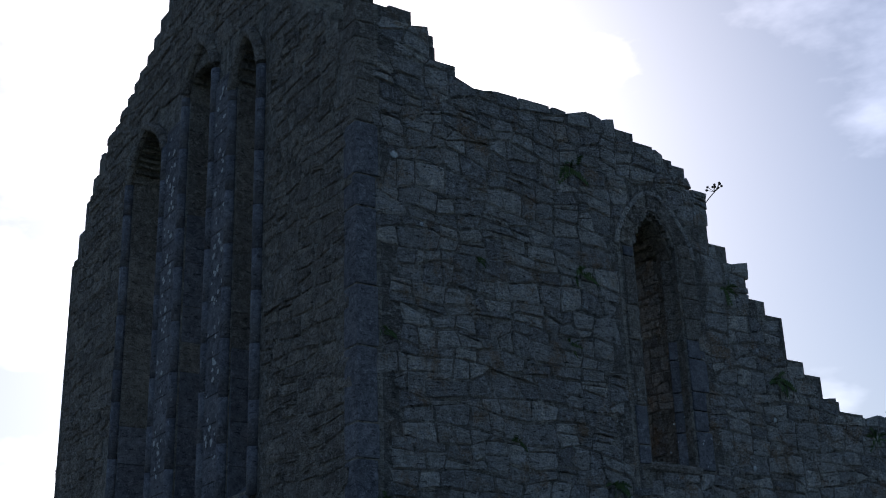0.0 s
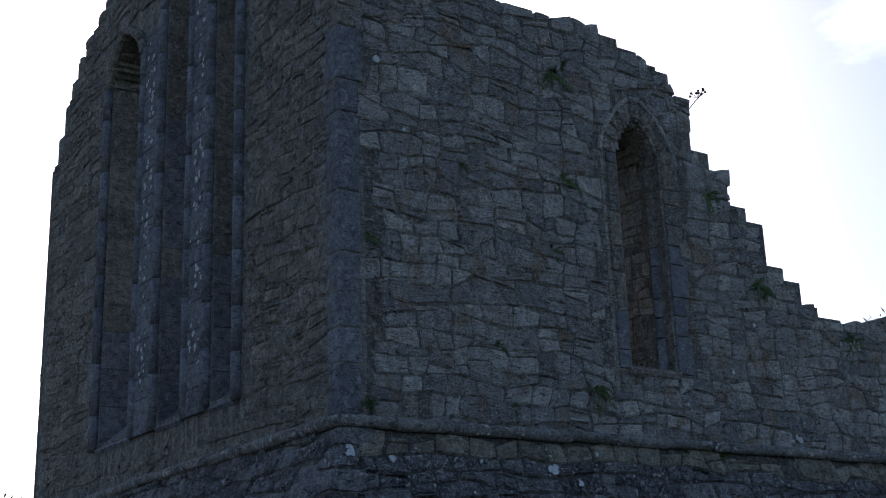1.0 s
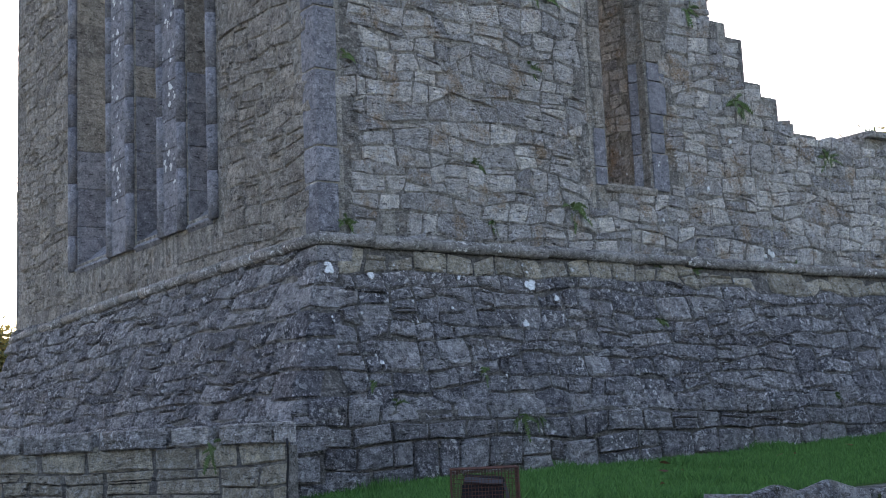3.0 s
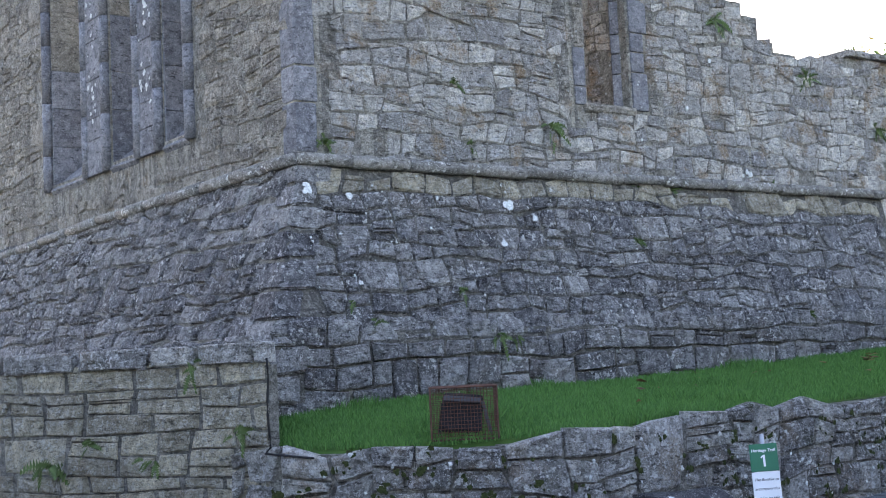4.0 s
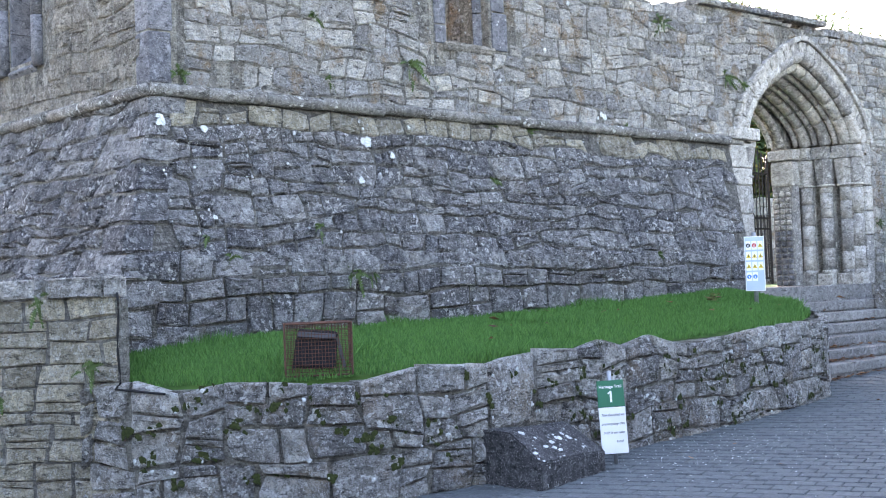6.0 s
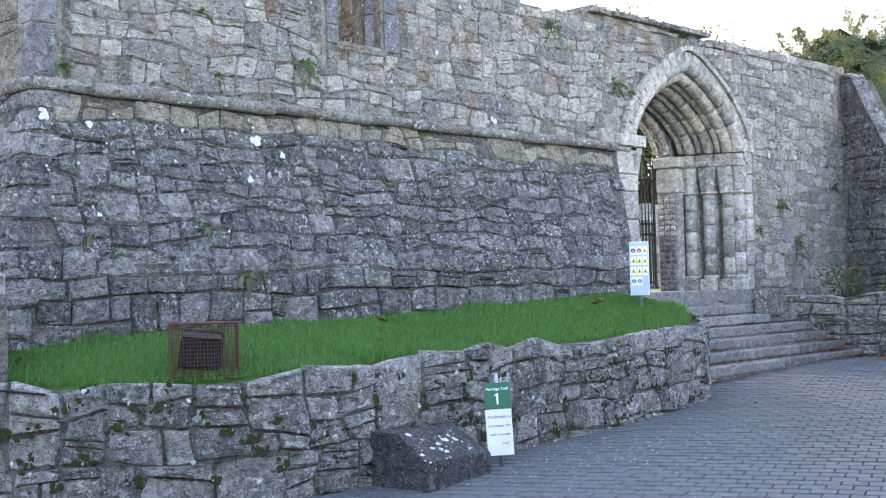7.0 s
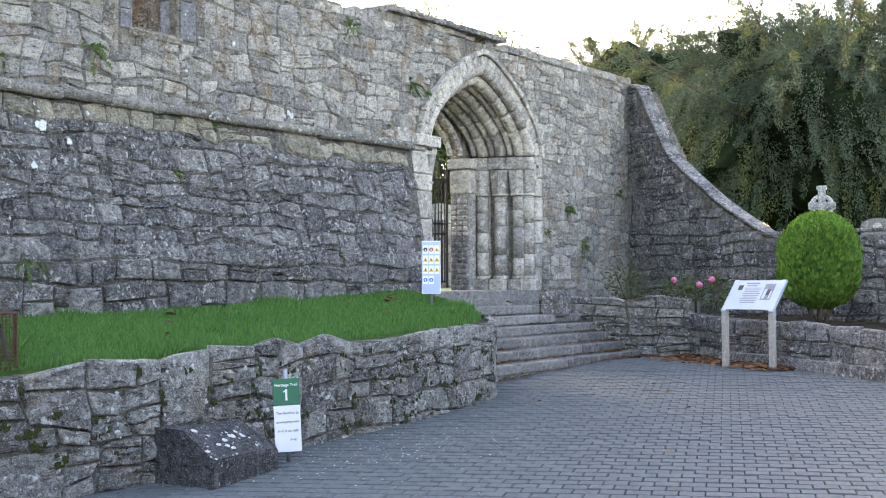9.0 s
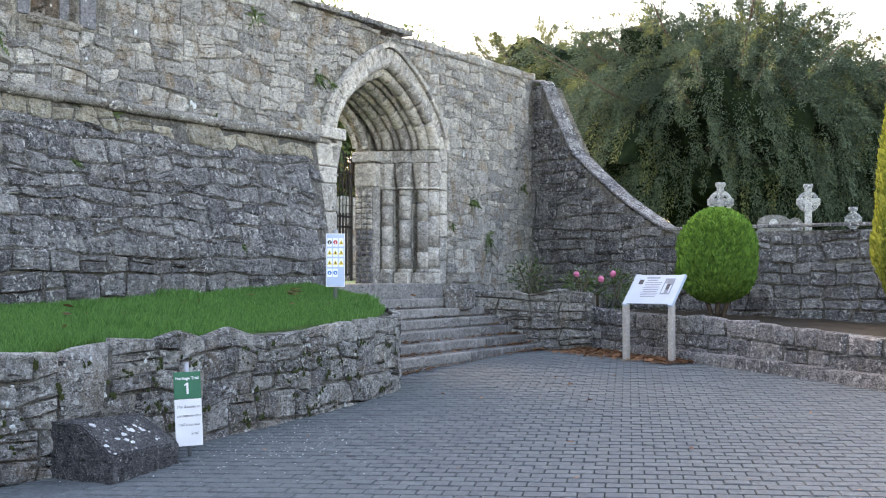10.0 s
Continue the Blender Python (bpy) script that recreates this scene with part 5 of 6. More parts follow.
FERNS = [
    (7.33, 11.87, 4.06, 0.2),
    (9.39, 11.87, 4.20, 0.13),
    (10.72, 11.87, 4.47, 0.22),
    (9.17, 11.87, 4.90, 0.14),
    (12.83, 11.87, 3.74, 0.2),
    (12.13, 11.87, 3.78, 0.1),
    (14.98, 11.87, 3.92, 0.12),
    (13.12, 11.87, 7.51, 0.2),
    (10.38, 11.87, 7.25, 0.22),
    (10.35, 11.87, 8.76, 0.3),
    (7.37, 11.87, 6.00, 0.13),
    (13.99, 11.87, 6.24, 0.25),
    (15.91, 11.87, 5.63, 0.22),
    (8.74, 11.87, 7.12, 0.12),
    (10.13, 11.87, 6.23, 0.18),
    (17.60, 11.87, 4.92, 0.25),
    (18.11, 11.87, 4.85, 0.2),
    (23.30, 11.87, 3.09, 0.3),
    (24.09, 11.87, 2.41, 0.35),
    (22.43, 11.87, 2.59, 0.2),
    (25.80, 11.87, 3.59, 0.2),
    (8.79, 11.40, 2.39, 0.14),
    (7.55, 11.30, 2.04, 0.12),
    (11.84, 11.59, 3.01, 0.15),
    (9.12, 11.23, 1.83, 0.2),
    (7.28, 11.36, 2.24, 0.1),
    (9.41, 11.23, 1.82, 0.12),
    (14.85, 11.29, 2.02, 0.12),
    (5.40, 10.40, 1.05, 0.2),
    (4.38, 12.48, 0.73, 0.3),
    (5.19, 10.83, 1.63, 0.2),
    (4.61, 12.02, 0.95, 0.16),
    (4.94, 11.34, 0.78, 0.14),
]
for _i, (_x, _y, _z, _s) in enumerate(FERNS):
    fern((_x, _y, _z), _s, 300 + _i)


# ---- small things ----
M_GREEN = plain_material("green_sign_paint", (0.008, 0.13, 0.07), (0.012, 0.16, 0.085), 0.4, sc=3, bump=0.02)
M_WHITE = plain_material("white_sign_paint", (0.74, 0.75, 0.76), (0.82, 0.83, 0.84), 0.4, sc=3, bump=0.02)
M_SKYBLUE = plain_material("pale_blue_sign", (0.36, 0.46, 0.62), (0.42, 0.52, 0.68), 0.4, sc=3, bump=0.02)
M_YELLOW = plain_material("yellow_print", (0.7, 0.5, 0.03), (0.75, 0.55, 0.05), 0.5)
M_BLUEP = plain_material("blue_print", (0.02, 0.17, 0.5), (0.03, 0.2, 0.55), 0.5)
M_REDP = plain_material("red_print", (0.5, 0.03, 0.03), (0.55, 0.05, 0.05), 0.5)
M_INK = plain_material("dark_ink", (0.015, 0.015, 0.018), (0.03, 0.03, 0.035), 0.6)
M_GALV = plain_material("galvanised_steel", (0.3, 0.31, 0.32), (0.42, 0.43, 0.44), 0.45, 0.7, sc=30)
M_RUST = plain_material("rusty_mesh", (0.045, 0.02, 0.014), (0.12, 0.05, 0.03), 0.85, 0.1, sc=40)
M_PLASTIC = plain_material("dark_lamp_housing", (0.012, 0.012, 0.015), (0.025, 0.025, 0.028), 0.92)
M_GLASS = plain_material("dusty_lamp_glass", (0.03, 0.035, 0.045), (0.05, 0.055, 0.065), 0.5)
M_POST = plain_material("weathered_grey_post", (0.3, 0.27, 0.24), (0.44, 0.4, 0.36), 0.7, sc=25)
# pale blue base: the sky's reflection on the printed board, put into its colour
M_PANEL = plain_material("sky_tinted_panel", (0.3, 0.37, 0.43), (0.35, 0.42, 0.48), 0.4, sc=4, bump=0.02)
M_PRINT = plain_material("grey_print", (0.1, 0.13, 0.16), (0.16, 0.19, 0.22), 0.5)
M_HEAD = stone_material("pale_gravestone", (0.32, 0.33, 0.34), (0.62, 0.62, 0.61), 0.5, (0.75, 0.75, 0.73), spots=0.56)
M_LEAF = leaf_material("dead_leaf", (0.08, 0.035, 0.018), (0.3, 0.14, 0.06), 0.25)
M_PINK = leaf_material("pink_petal", (0.55, 0.08, 0.22), (0.75, 0.2, 0.35), 0.2)


def facing(at, az):
    """A pose whose local x runs to the right and local y away from a viewer who looks along the bearing az (degrees from +y towards +x)."""
    return pose(*at, 0, 0, -az)


def words(text, m, height, mat, parent, shear=0.0, bold=0.0):
    cu = bpy.data.curves.new("lettering", "FONT")
    cu.body, cu.size, cu.extrude, cu.align_x, cu.shear, cu.offset = text, height, 0.001, "CENTER", shear, bold
    tmp = new("lettering", cu)
    bpy.context.view_layer.update()
    me = bpy.data.meshes.new_from_object(tmp.evaluated_get(bpy.context.evaluated_depsgraph_get()))
    bpy.data.objects.remove(tmp)
    me.materials.clear()
    me.materials.append(mat)
    return piece("lettering", me, parent, "", m @ pose(0, 0, 0, 90, 0, 0))


def box_part(name, m, size, mat, parent, bevel=0.004, label=""):
    return piece(name, part_mesh(name, boxed(m, size, bevel), mat), parent, label)


def heritage_sign():
    at = (9.52, 7.93, -0.12)
    m = facing(at, 47) @ pose(0.06, 0, 0.03, 0, -2.5, 0)
    top = thing("trail_sign", at, "green and white trail sign plate on a steel post", "sign")
    piece("post", part_mesh("post", rod(m @ Vector((0, 0.03, -0.05)), m @ Vector((0, 0.03, 0.86)), 0.022, 12), M_GALV, True), top)
    g = box_part("plate", m @ Matrix.Translation((0, 0, 0.645)), (0.255, 0.006, 0.255), M_GREEN, top, 0.002, "green enamel plate")
    w = box_part("plate", m @ Matrix.Translation((0.0, 0, 0.29)), (0.255, 0.006, 0.445), M_WHITE, top, 0.002, "white enamel plate")
    words("Heritage Trail", m @ Matrix.Translation((0, -0.0045, 0.70)), 0.039, M_WHITE, g, 0.0, 0.0007)
    words("1", m @ Matrix.Translation((0, -0.0045, 0.565)), 0.15, M_WHITE, g, 0.0, 0.0025)
    box_part("numeral_flag", m @ pose(-0.014, -0.0045, 0.655, 0, -35, 0), (0.036, 0.002, 0.012), M_WHITE, g, 0.0004)
    for i, tx in enumerate(("The Booklet to", "accompany this", "trail is on sale", "local")):
        words(tx, m @ Matrix.Translation((0.0 if i < 3 else 0.05, -0.0045, 0.43 - 0.085 * i)), 0.036, M_INK, w, 0.35, 0.0)


def warning_sign():
    x, y = 15.32, 10.0
    z = bank_height(x, y)[0]
    m = facing((x, y, z), 57)
    top = thing("safety_sign", (x, y, z), "pale blue safety sign board with warning pictograms on a post", "sign")
    piece("post", part_mesh("post", rod((x, y, z - 0.1), (x, y, z + 1.02), 0.032, 12), M_GALV, True), top)
    b = box_part("board", m @ Matrix.Translation((0, -0.04, 0.585)), (0.268, 0.006, 0.76), M_WHITE, top, 0.002)
    box_part("panel", m @ Matrix.Translation((0, -0.0455, 0.585)), (0.25, 0.004, 0.74), M_SKYBLUE, b, 0.001)
    for i in range(4):
        for j in range(3 if i < 3 else 2):
            px, pz = -0.082 + 0.082 * j, 0.84 - 0.145 * i
            s = box_part("pictogram", m @ Matrix.Translation((px, -0.049, pz)), (0.07, 0.003, 0.12), M_WHITE, b, 0.001)
            bm = bmesh.new()
            if i == 0 and j < 2 or i == 3:
                bmesh.ops.create_cone(bm, cap_ends=True, segments=20, radius1=0.03, radius2=0.03, depth=0.003, matrix=m @ pose(px, -0.0515, pz, 90, 0, 0))
                mat = M_BLUEP if i == 3 else (M_INK if j == 0 else M_REDP)
            else:
                bmesh.ops.create_cone(bm, cap_ends=True, segments=3, radius1=0.042, radius2=0.042, depth=0.003, matrix=m @ pose(px, -0.0515, pz - 0.008, 90, 0, 0))
                mat = M_YELLOW
            piece("symbol", part_mesh("symbol", bm, mat), s)
            box_part("mark", m @ Matrix.Translation((px, -0.0535, pz - 0.005)), (0.012, 0.002, 0.03), M_INK if mat is M_YELLOW else M_WHITE, s, 0.0005)


def info_panel():
    a, b = Vector((20.24, 7.41, 0.17)), Vector((20.0, 6.54, 0.17))
    c = (a + b) / 2
    az = math.degrees(math.atan2(-(b - a).y, (b - a).x))
    m = pose(c.x, c.y, c.z, 0, 0, -az)
    top = thing("info_lectern", c, "tilted information board with a pale printed panel on two posts", "information board")
    W = (b - a).length
    for sx in (-1, 1):
        piece("post", part_mesh("post", boxed(m @ Matrix.Translation((sx * W / 2, 0.0, 0.46)), (0.09, 0.1, 1.0), 0.01), M_POST), top)
        piece("arm", part_mesh("arm", boxed(m @ pose(sx * W / 2, 0.17, 1.18, -40, 0, 0), (0.1, 0.06, 0.68), 0.015), M_PANEL), top)
    p = piece("panel", part_mesh("panel", boxed(m @ pose(0, 0.16, 1.2, -40, 0, 0), (W - 0.06, 0.02, 0.62), 0.004), M_PANEL), top)
    q = m @ pose(0, 0.16, 1.2, -40, 0, 0)
    box_part("picture", q @ Matrix.Translation((0.25, -0.0115, 0.06)), (0.19, 0.002, 0.34), M_PRINT, p, 0.0005, "printed picture of a ruin")
    for k, (dx, dz, w, h) in enumerate(((0.2, 0.02, 0.05, 0.2), (0.26, 0.05, 0.06, 0.12), (0.31, 0.0, 0.03, 0.16))):
        box_part("picture_shape", q @ Matrix.Translation((dx, -0.0135, dz)), (w, 0.002, h), M_INK if k == 1 else M_PANEL, p, 0.0005)
    box_part("picture", q @ Matrix.Translation((-0.31, -0.0115, 0.15)), (0.09, 0.002, 0.1), M_INK, p, 0.0005)
    box_part("title_bar", q @ Matrix.Translation((-0.1, -0.0115, 0.24)), (0.26, 0.002, 0.03), M_PRINT, p, 0.0005)
    box_part("title_bar", q @ Matrix.Translation((-0.1, -0.0115, 0.19)), (0.2, 0.002, 0.022), M_PRINT, p, 0.0005)
    for i in range(9):
        box_part("text_bar", q @ Matrix.Translation((-0.06, -0.0115, 0.14 - 0.038 * i)), (0.34 - 0.03 * (i % 3), 0.002, 0.014), M_PRINT, p, 0.0005)


def stone_block():
    """The low wedge-topped boulder block against the retaining wall."""
    top = tagged(new("stone_block", None), "low dark limestone block with a sloping top and white lichen", "stone block")
    P = [Vector((8.17, 7.58, -0.25)), Vector((9.27, 7.77, -0.22)), Vector((9.42, 8.5, -0.22)), Vector((8.2, 8.5, -0.25))]
    zf, zb = 0.08, 0.32
    bm = bmesh.new()
    lo = [bm.verts.new(p) for p in P]
    fr = [bm.verts.new((P[0].x, P[0].y, zf)), bm.verts.new((P[1].x, P[1].y, zf - 0.03))]
    r0, r1 = bm.verts.new((8.2, 7.98, zb)), bm.verts.new((9.12, 8.12, zb))
    bk = [bm.verts.new((8.22, 8.45, zb + 0.01)), bm.verts.new((9.34, 8.45, zb - 0.06))]
    e1 = bm.verts.new((9.36, 8.02, zf + 0.02))
    F = [(lo[0], lo[1], fr[1], fr[0]), (fr[0], fr[1], r1, r0), (r0, r1, bk[1], bk[0]), (lo[3], lo[0], fr[0], r0), (lo[3], r0, bk[0]), (lo[1], lo[2], e1), (lo[1], e1, fr[1]), (fr[1], e1, r1), (e1, lo[2], bk[1]), (e1, bk[1], r1),
         (lo[2], lo[3], bk[0], bk[1])]
    for f in F:
        bm.faces.new(f)
    bmesh.ops.recalc_face_normals(bm, faces=bm.faces[:])
    bmesh.ops.subdivide_edges(bm, edges=bm.edges[:], cuts=3, use_grid_fill=True)
    for v in bm.verts:
        v.co += Vector((1, 1, 1)) * 0.012 * noise.noise(v.co * 5)
    bmesh.ops.bevel(bm, geom=[e for e in bm.edges if e.is_manifold and e.calc_face_angle(0) > 0.35], offset=0.015, segments=2, affect="EDGES")
    piece("block", part_mesh("block", bm, M_BOULDER), top)
    rng = random.Random(151)
    n0 = (Vector((9.12, 7.75, zf)) - Vector((8.15, 7.58, zf))).cross(Vector((8.2, 7.98, zb)) - Vector((8.15, 7.58, zf))).normalized()
    for i in range(46):
        s, t = rng.random(), rng.random() * 1.25
        if t > 1:
            continue
        a = Vector((8.15, 7.58, zf)).lerp(Vector((9.12, 7.75, zf - 0.03)), s)
        b = Vector((8.2, 7.98, zb)).lerp(Vector((8.98, 8.1, zb)), s)
        p = a.lerp(b, t) + n0 * 0.006
        r = rng.uniform(0.006, 0.03)
        bm = bmesh.new()
        k = 9
        ex = Vector((0.98, 0.17, 0))
        ey = n0.cross(ex)
        vs = [bm.verts.new(p + (ex * math.cos(6.283 * q / k) * 1.3 + ey * math.sin(6.283 * q / k)) * r * rng.uniform(0.7, 1.2)) for q in range(k)]
        c = bm.verts.new(p + n0 * 0.006)
        for q in range(k):
            bm.faces.new((vs[q], vs[(q + 1) % k], c))
        piece("lichen_patch", part_mesh("lichen_patch", bm, M_LICHEN), top)


M_BOULDER = stone_material("dark_boulder", (0.07, 0.072, 0.075), (0.17, 0.17, 0.172), 0.35, (0.6, 0.6, 0.58), spots=0.66)
M_MOSS = plain_material("dark_moss", (0.012, 0.018, 0.006), (0.05, 0.06, 0.02), 0.95, sc=60, bump=0.8)
M_LICHEN = plain_material("white_lichen", (0.3, 0.32, 0.31), (0.66, 0.68, 0.66), 0.95, sc=45, bump=0.5)


def lamp_cage():
    """A rusty wire cage over a floodlight on the wall's edge."""
    a, b = Vector((6.60, 9.16, 0.9)), Vector((7.12, 8.80, 0.9))
    c = (a + b) / 2
    az = math.degrees(math.atan2(-(b - a).y, (b - a).x))
    m = pose(c.x, c.y, 0.9, 0, 0, -az)
    cage = thing("wire_cage", c, "rusty square-mesh wire cage guarding a floodlight", "cage")
    W, D, H = 0.59, 0.42, 0.46

    def panel(name, o, ex, ey, nu, nv):
        so = Soup()
        n = ex.cross(ey).normalized() * 0.0024
        for k in range(nu + 1):
            p = o + ex * k / nu
            w = ex.normalized() * 0.0024
            so.hexa([tuple(q) for q in (p - w - n, p + w - n, p + w + ey - n, p - w + ey - n, p - w + n, p + w + n, p + w + ey + n, p - w + ey + n)])
        for k in range(nv + 1):
            p = o + ey * k / nv
            w = ey.normalized() * 0.0024
            so.hexa([tuple(q) for q in (p - w - n, p + ex - w - n, p + ex + w - n, p + w - n, p - w + n, p + ex - w + n, p + ex + w + n, p + w + n)])
        piece(name, so.mesh(name, M_RUST), cage)

    o = m @ Vector((-W / 2, 0, 0))
    ex, ey, ez = m.to_3x3() @ Vector((W, 0, 0)), m.to_3x3() @ Vector((0, D, 0)), Vector((0, 0, H))
    panel("mesh_panel", o, ex, ez, 20, 14)
    panel("mesh_panel", o + ey, ex, ez, 20, 14)
    panel("mesh_panel", o, ey, ez, 13, 14)
    panel("mesh_panel", o + ex, ey, ez, 13, 14)
    panel("mesh_panel", o + ez, ex, ey, 20, 13)
    for p, q in ((o, o + ex), (o + ez, o + ex + ez), (o, o + ez), (o + ex, o + ex + ez), (o + ez, o + ez + ey), (o + ex + ez, o + ex + ez + ey), (o + ey + ez, o + ex + ey + ez)):
        piece("frame_bar", part_mesh("frame_bar", rod(p, q, 0.009, 6), M_RUST), cage)
    lamp = thing("floodlight", m @ Vector((0, 0.2, 0)), "dark floodlight inside a wire cage", "lamp")
    box_part("housing", m @ pose(-0.01, 0.2, 0.22, -14, 6, 0), (0.36, 0.14, 0.34), M_PLASTIC, lamp, 0.02)
    box_part("lamp_glass", m @ pose(-0.01, 0.128, 0.195, -14, 6, 0), (0.3, 0.012, 0.24), M_PLASTIC, lamp, 0.003)
    box_part("visor", m @ pose(-0.01, 0.11, 0.345, -14, 6, 0), (0.34, 0.07, 0.05), M_GLASS, lamp, 0.006)
    box_part("bracket", m @ pose(0.21, 0.17, 0.17, 0, -12, 0), (0.03, 0.05, 0.32), M_GLASS, lamp, 0.003)
    box_part("bracket", m @ pose(-0.2, 0.2, 0.17, 0, 8, 0), (0.03, 0.05, 0.3), M_PLASTIC, lamp, 0.003)


def ring_cross(at, h, w, label):
    """A Celtic cross: tapered shaft, arms, ring and stepped foot."""
    top = thing("celtic_cross", at, label, "gravestone", "gravestones in the churchyard")
    az = math.degrees(math.atan2(at[0], at[1]))
    m = facing(at, az)
    zc = h - 0.42 * (w / 0.62)
    piece("shaft", part_mesh("shaft", boxed(m @ Matrix.Translation((0, 0, h / 2)), (0.17, 0.14, h), 0.02), M_HEAD), top)
    piece("crossbar", part_mesh("crossbar", boxed(m @ Matrix.Translation((0, 0, zc)), (w, 0.13, 0.17), 0.02), M_HEAD), top)
    piece("cap", part_mesh("cap", boxed(m @ Matrix.Translation((0, 0, h)), (0.23, 0.17, 0.1), 0.02), M_HEAD), top)
    r = w * 0.37
    pts = [m @ Vector((r * math.cos(a), 0, zc + r * math.sin(a))) for a in [6.2832 * k / 28 for k in range(29)]]
    piece("ring", part_mesh("ring", sweep(pts, 0.05, 8), M_HEAD, True), top)
    piece("foot", part_mesh("foot", boxed(m @ Matrix.Translation((0, 0, 0.15)), (0.6, 0.4, 0.5), 0.03), M_HEAD), top)


def round_headstone(at, w, h, label):
    az = math.degrees(math.atan2(at[0], at[1]))
    m = facing(at, az)
    top = thing("headstone", at, label, "gravestone", "gravestones in the churchyard")
    bm = bmesh.new()
    prof = [(-w / 2, -0.1), (w / 2, -0.1), (w / 2, h - 0.12)] + [(w / 2 * math.cos(a), h - 0.12 + 0.16 * math.sin(a)) for a in [math.pi * k / 10 for k in range(1, 10)]] + [(-w / 2, h - 0.12)]
    f = bm.faces.new([bm.verts.new(m @ Vector((x, -0.06, z))) for x, z in prof])
    r = bmesh.ops.extrude_face_region(bm, geom=[f])
    bmesh.ops.translate(bm, verts=[v for v in r["geom"] if isinstance(v, bmesh.types.BMVert)], vec=m.to_3x3() @ Vector((0, 0.12, 0)))
    bmesh.ops.recalc_face_normals(bm, faces=bm.faces[:])
    piece("slab", part_mesh("slab", bm, M_STEP), top)
    bm = bmesh.new()
    bmesh.ops.create_cone(bm, cap_ends=True, segments=16, radius1=0.1, radius2=0.1, depth=0.02, matrix=m @ pose(0, -0.07, h - 0.16, 90, 0, 0))
    piece("medallion", part_mesh("medallion", bm, M_HEAD), top)


def polar(az, d, z):
    return (d * math.sin(radians(az)), d * math.cos(radians(az)), z)


def dead_leaves():
    rng = random.Random(171)
    so = Soup()

    def one(x, y, z, s):
        a = rng.uniform(0, 6.28)
        dx, dy = math.cos(a) * s, math.sin(a) * s
        up = [rng.uniform(0, 0.7) * s for _ in range(4)]
        so.add([(x - dx, y - dy, z + up[0]), (x + dy * 0.6, y - dx * 0.6, z + up[1]), (x + dx, y + dy, z + up[2]), (x - dy * 0.6, y + dx * 0.6, z + up[3])], [(0, 1, 2), (0, 2, 3)])

    for _ in range(2600):
        u = rng.random() ** 1.3
        p, t = PLANTER.at(rng.uniform(-0.3, 3.4))
        q = abs(rng.gauss(0, 0.3))
        one(p.x + t.y * (0.08 + q), p.y - t.x * (0.08 + q), ground_z(p.x) + rng.uniform(0, 0.06) * max(0, 1 - q * 3), rng.uniform(0.03, 0.065))
    for k in range(6):
        for _ in range(160 if k < 3 else 20):
            x = rng.uniform(16.6, 22.0) if rng.random() < 0.5 else rng.choice([rng.gauss(17.3, 0.5), rng.gauss(21.6, 0.4)])
            x = min(22.05, max(16.2, x))
            one(x, STEP_Y0 + TREAD * k - abs(rng.gauss(0, 0.06)) - 0.02, (0.14 + RISER * k if k else ground_z(x)) + rng.uniform(0, 0.03), rng.uniform(0.025, 0.055))
    for _ in range(40):
        x, y = rng.uniform(9, 19), rng.uniform(0, 8)
        one(x, y, ground_z(x) + 0.004, rng.uniform(0.02, 0.05))
    for _ in range(20):
        x, y = rng.uniform(8, 16.5), rng.uniform(9.2, 11.2)
        one(x, y, bank_height(x, y)[0] + 0.05, rng.uniform(0.03, 0.07))
    for _ in range(16):
        one(14.75 + rng.gauss(0, 0.06), 10.3 + rng.gauss(0, 0.05), bank_height(14.75, 10.3)[0] + 0.05 + abs(rng.gauss(0, 0.05)), rng.uniform(0.035, 0.06))
    tagged(piece("dead_leaves", so.mesh("dead_leaves", M_LEAF)), "dry brown fallen leaves along the steps and kerb", "leaves", kind="stuff")


def roses():
    rng = random.Random(181)
    for i, (at, r) in enumerate((((23.4, 10.6, 1.5), 0.45), ((22.9, 9.3, 1.35), 0.4), ((23.0, 8.6, 1.35), 0.35))):
        top = thing("rose_bush", (at[0], at[1], 1.2), "thin green rose bush with a few pink blooms" if i else "leafy green shrub beside the doorway", "shrub")
        so = Soup()
        sprays(so, rng, at, (r, r, r), 420, 0.1, 0.1, 0.2)
        piece("leaves", so.mesh("leaves", M_FERN), top)
        for k in range(4):
            piece("stem", part_mesh("stem", rod((at[0], at[1], 1.15), (at[0] + rng.gauss(0, r * 0.4), at[1] + rng.gauss(0, r * 0.4), at[2] + r * 0.6), 0.012, 5), M_BARK), top)
        if i:
            for k in range(2):
                bm = bmesh.new()
                bmesh.ops.create_icosphere(bm, subdivisions=2, radius=0.06, matrix=Matrix.Translation((at[0] - 0.35, at[1] - 0.05 - 0.5 * k, at[2] + 0.28 - 0.1 * k)))
                for v in bm.verts:
                    v.co += v.normal * 0.02 * noise.noise(v.co * 40)
                piece("bloom", part_mesh("bloom", bm, M_PINK), top)


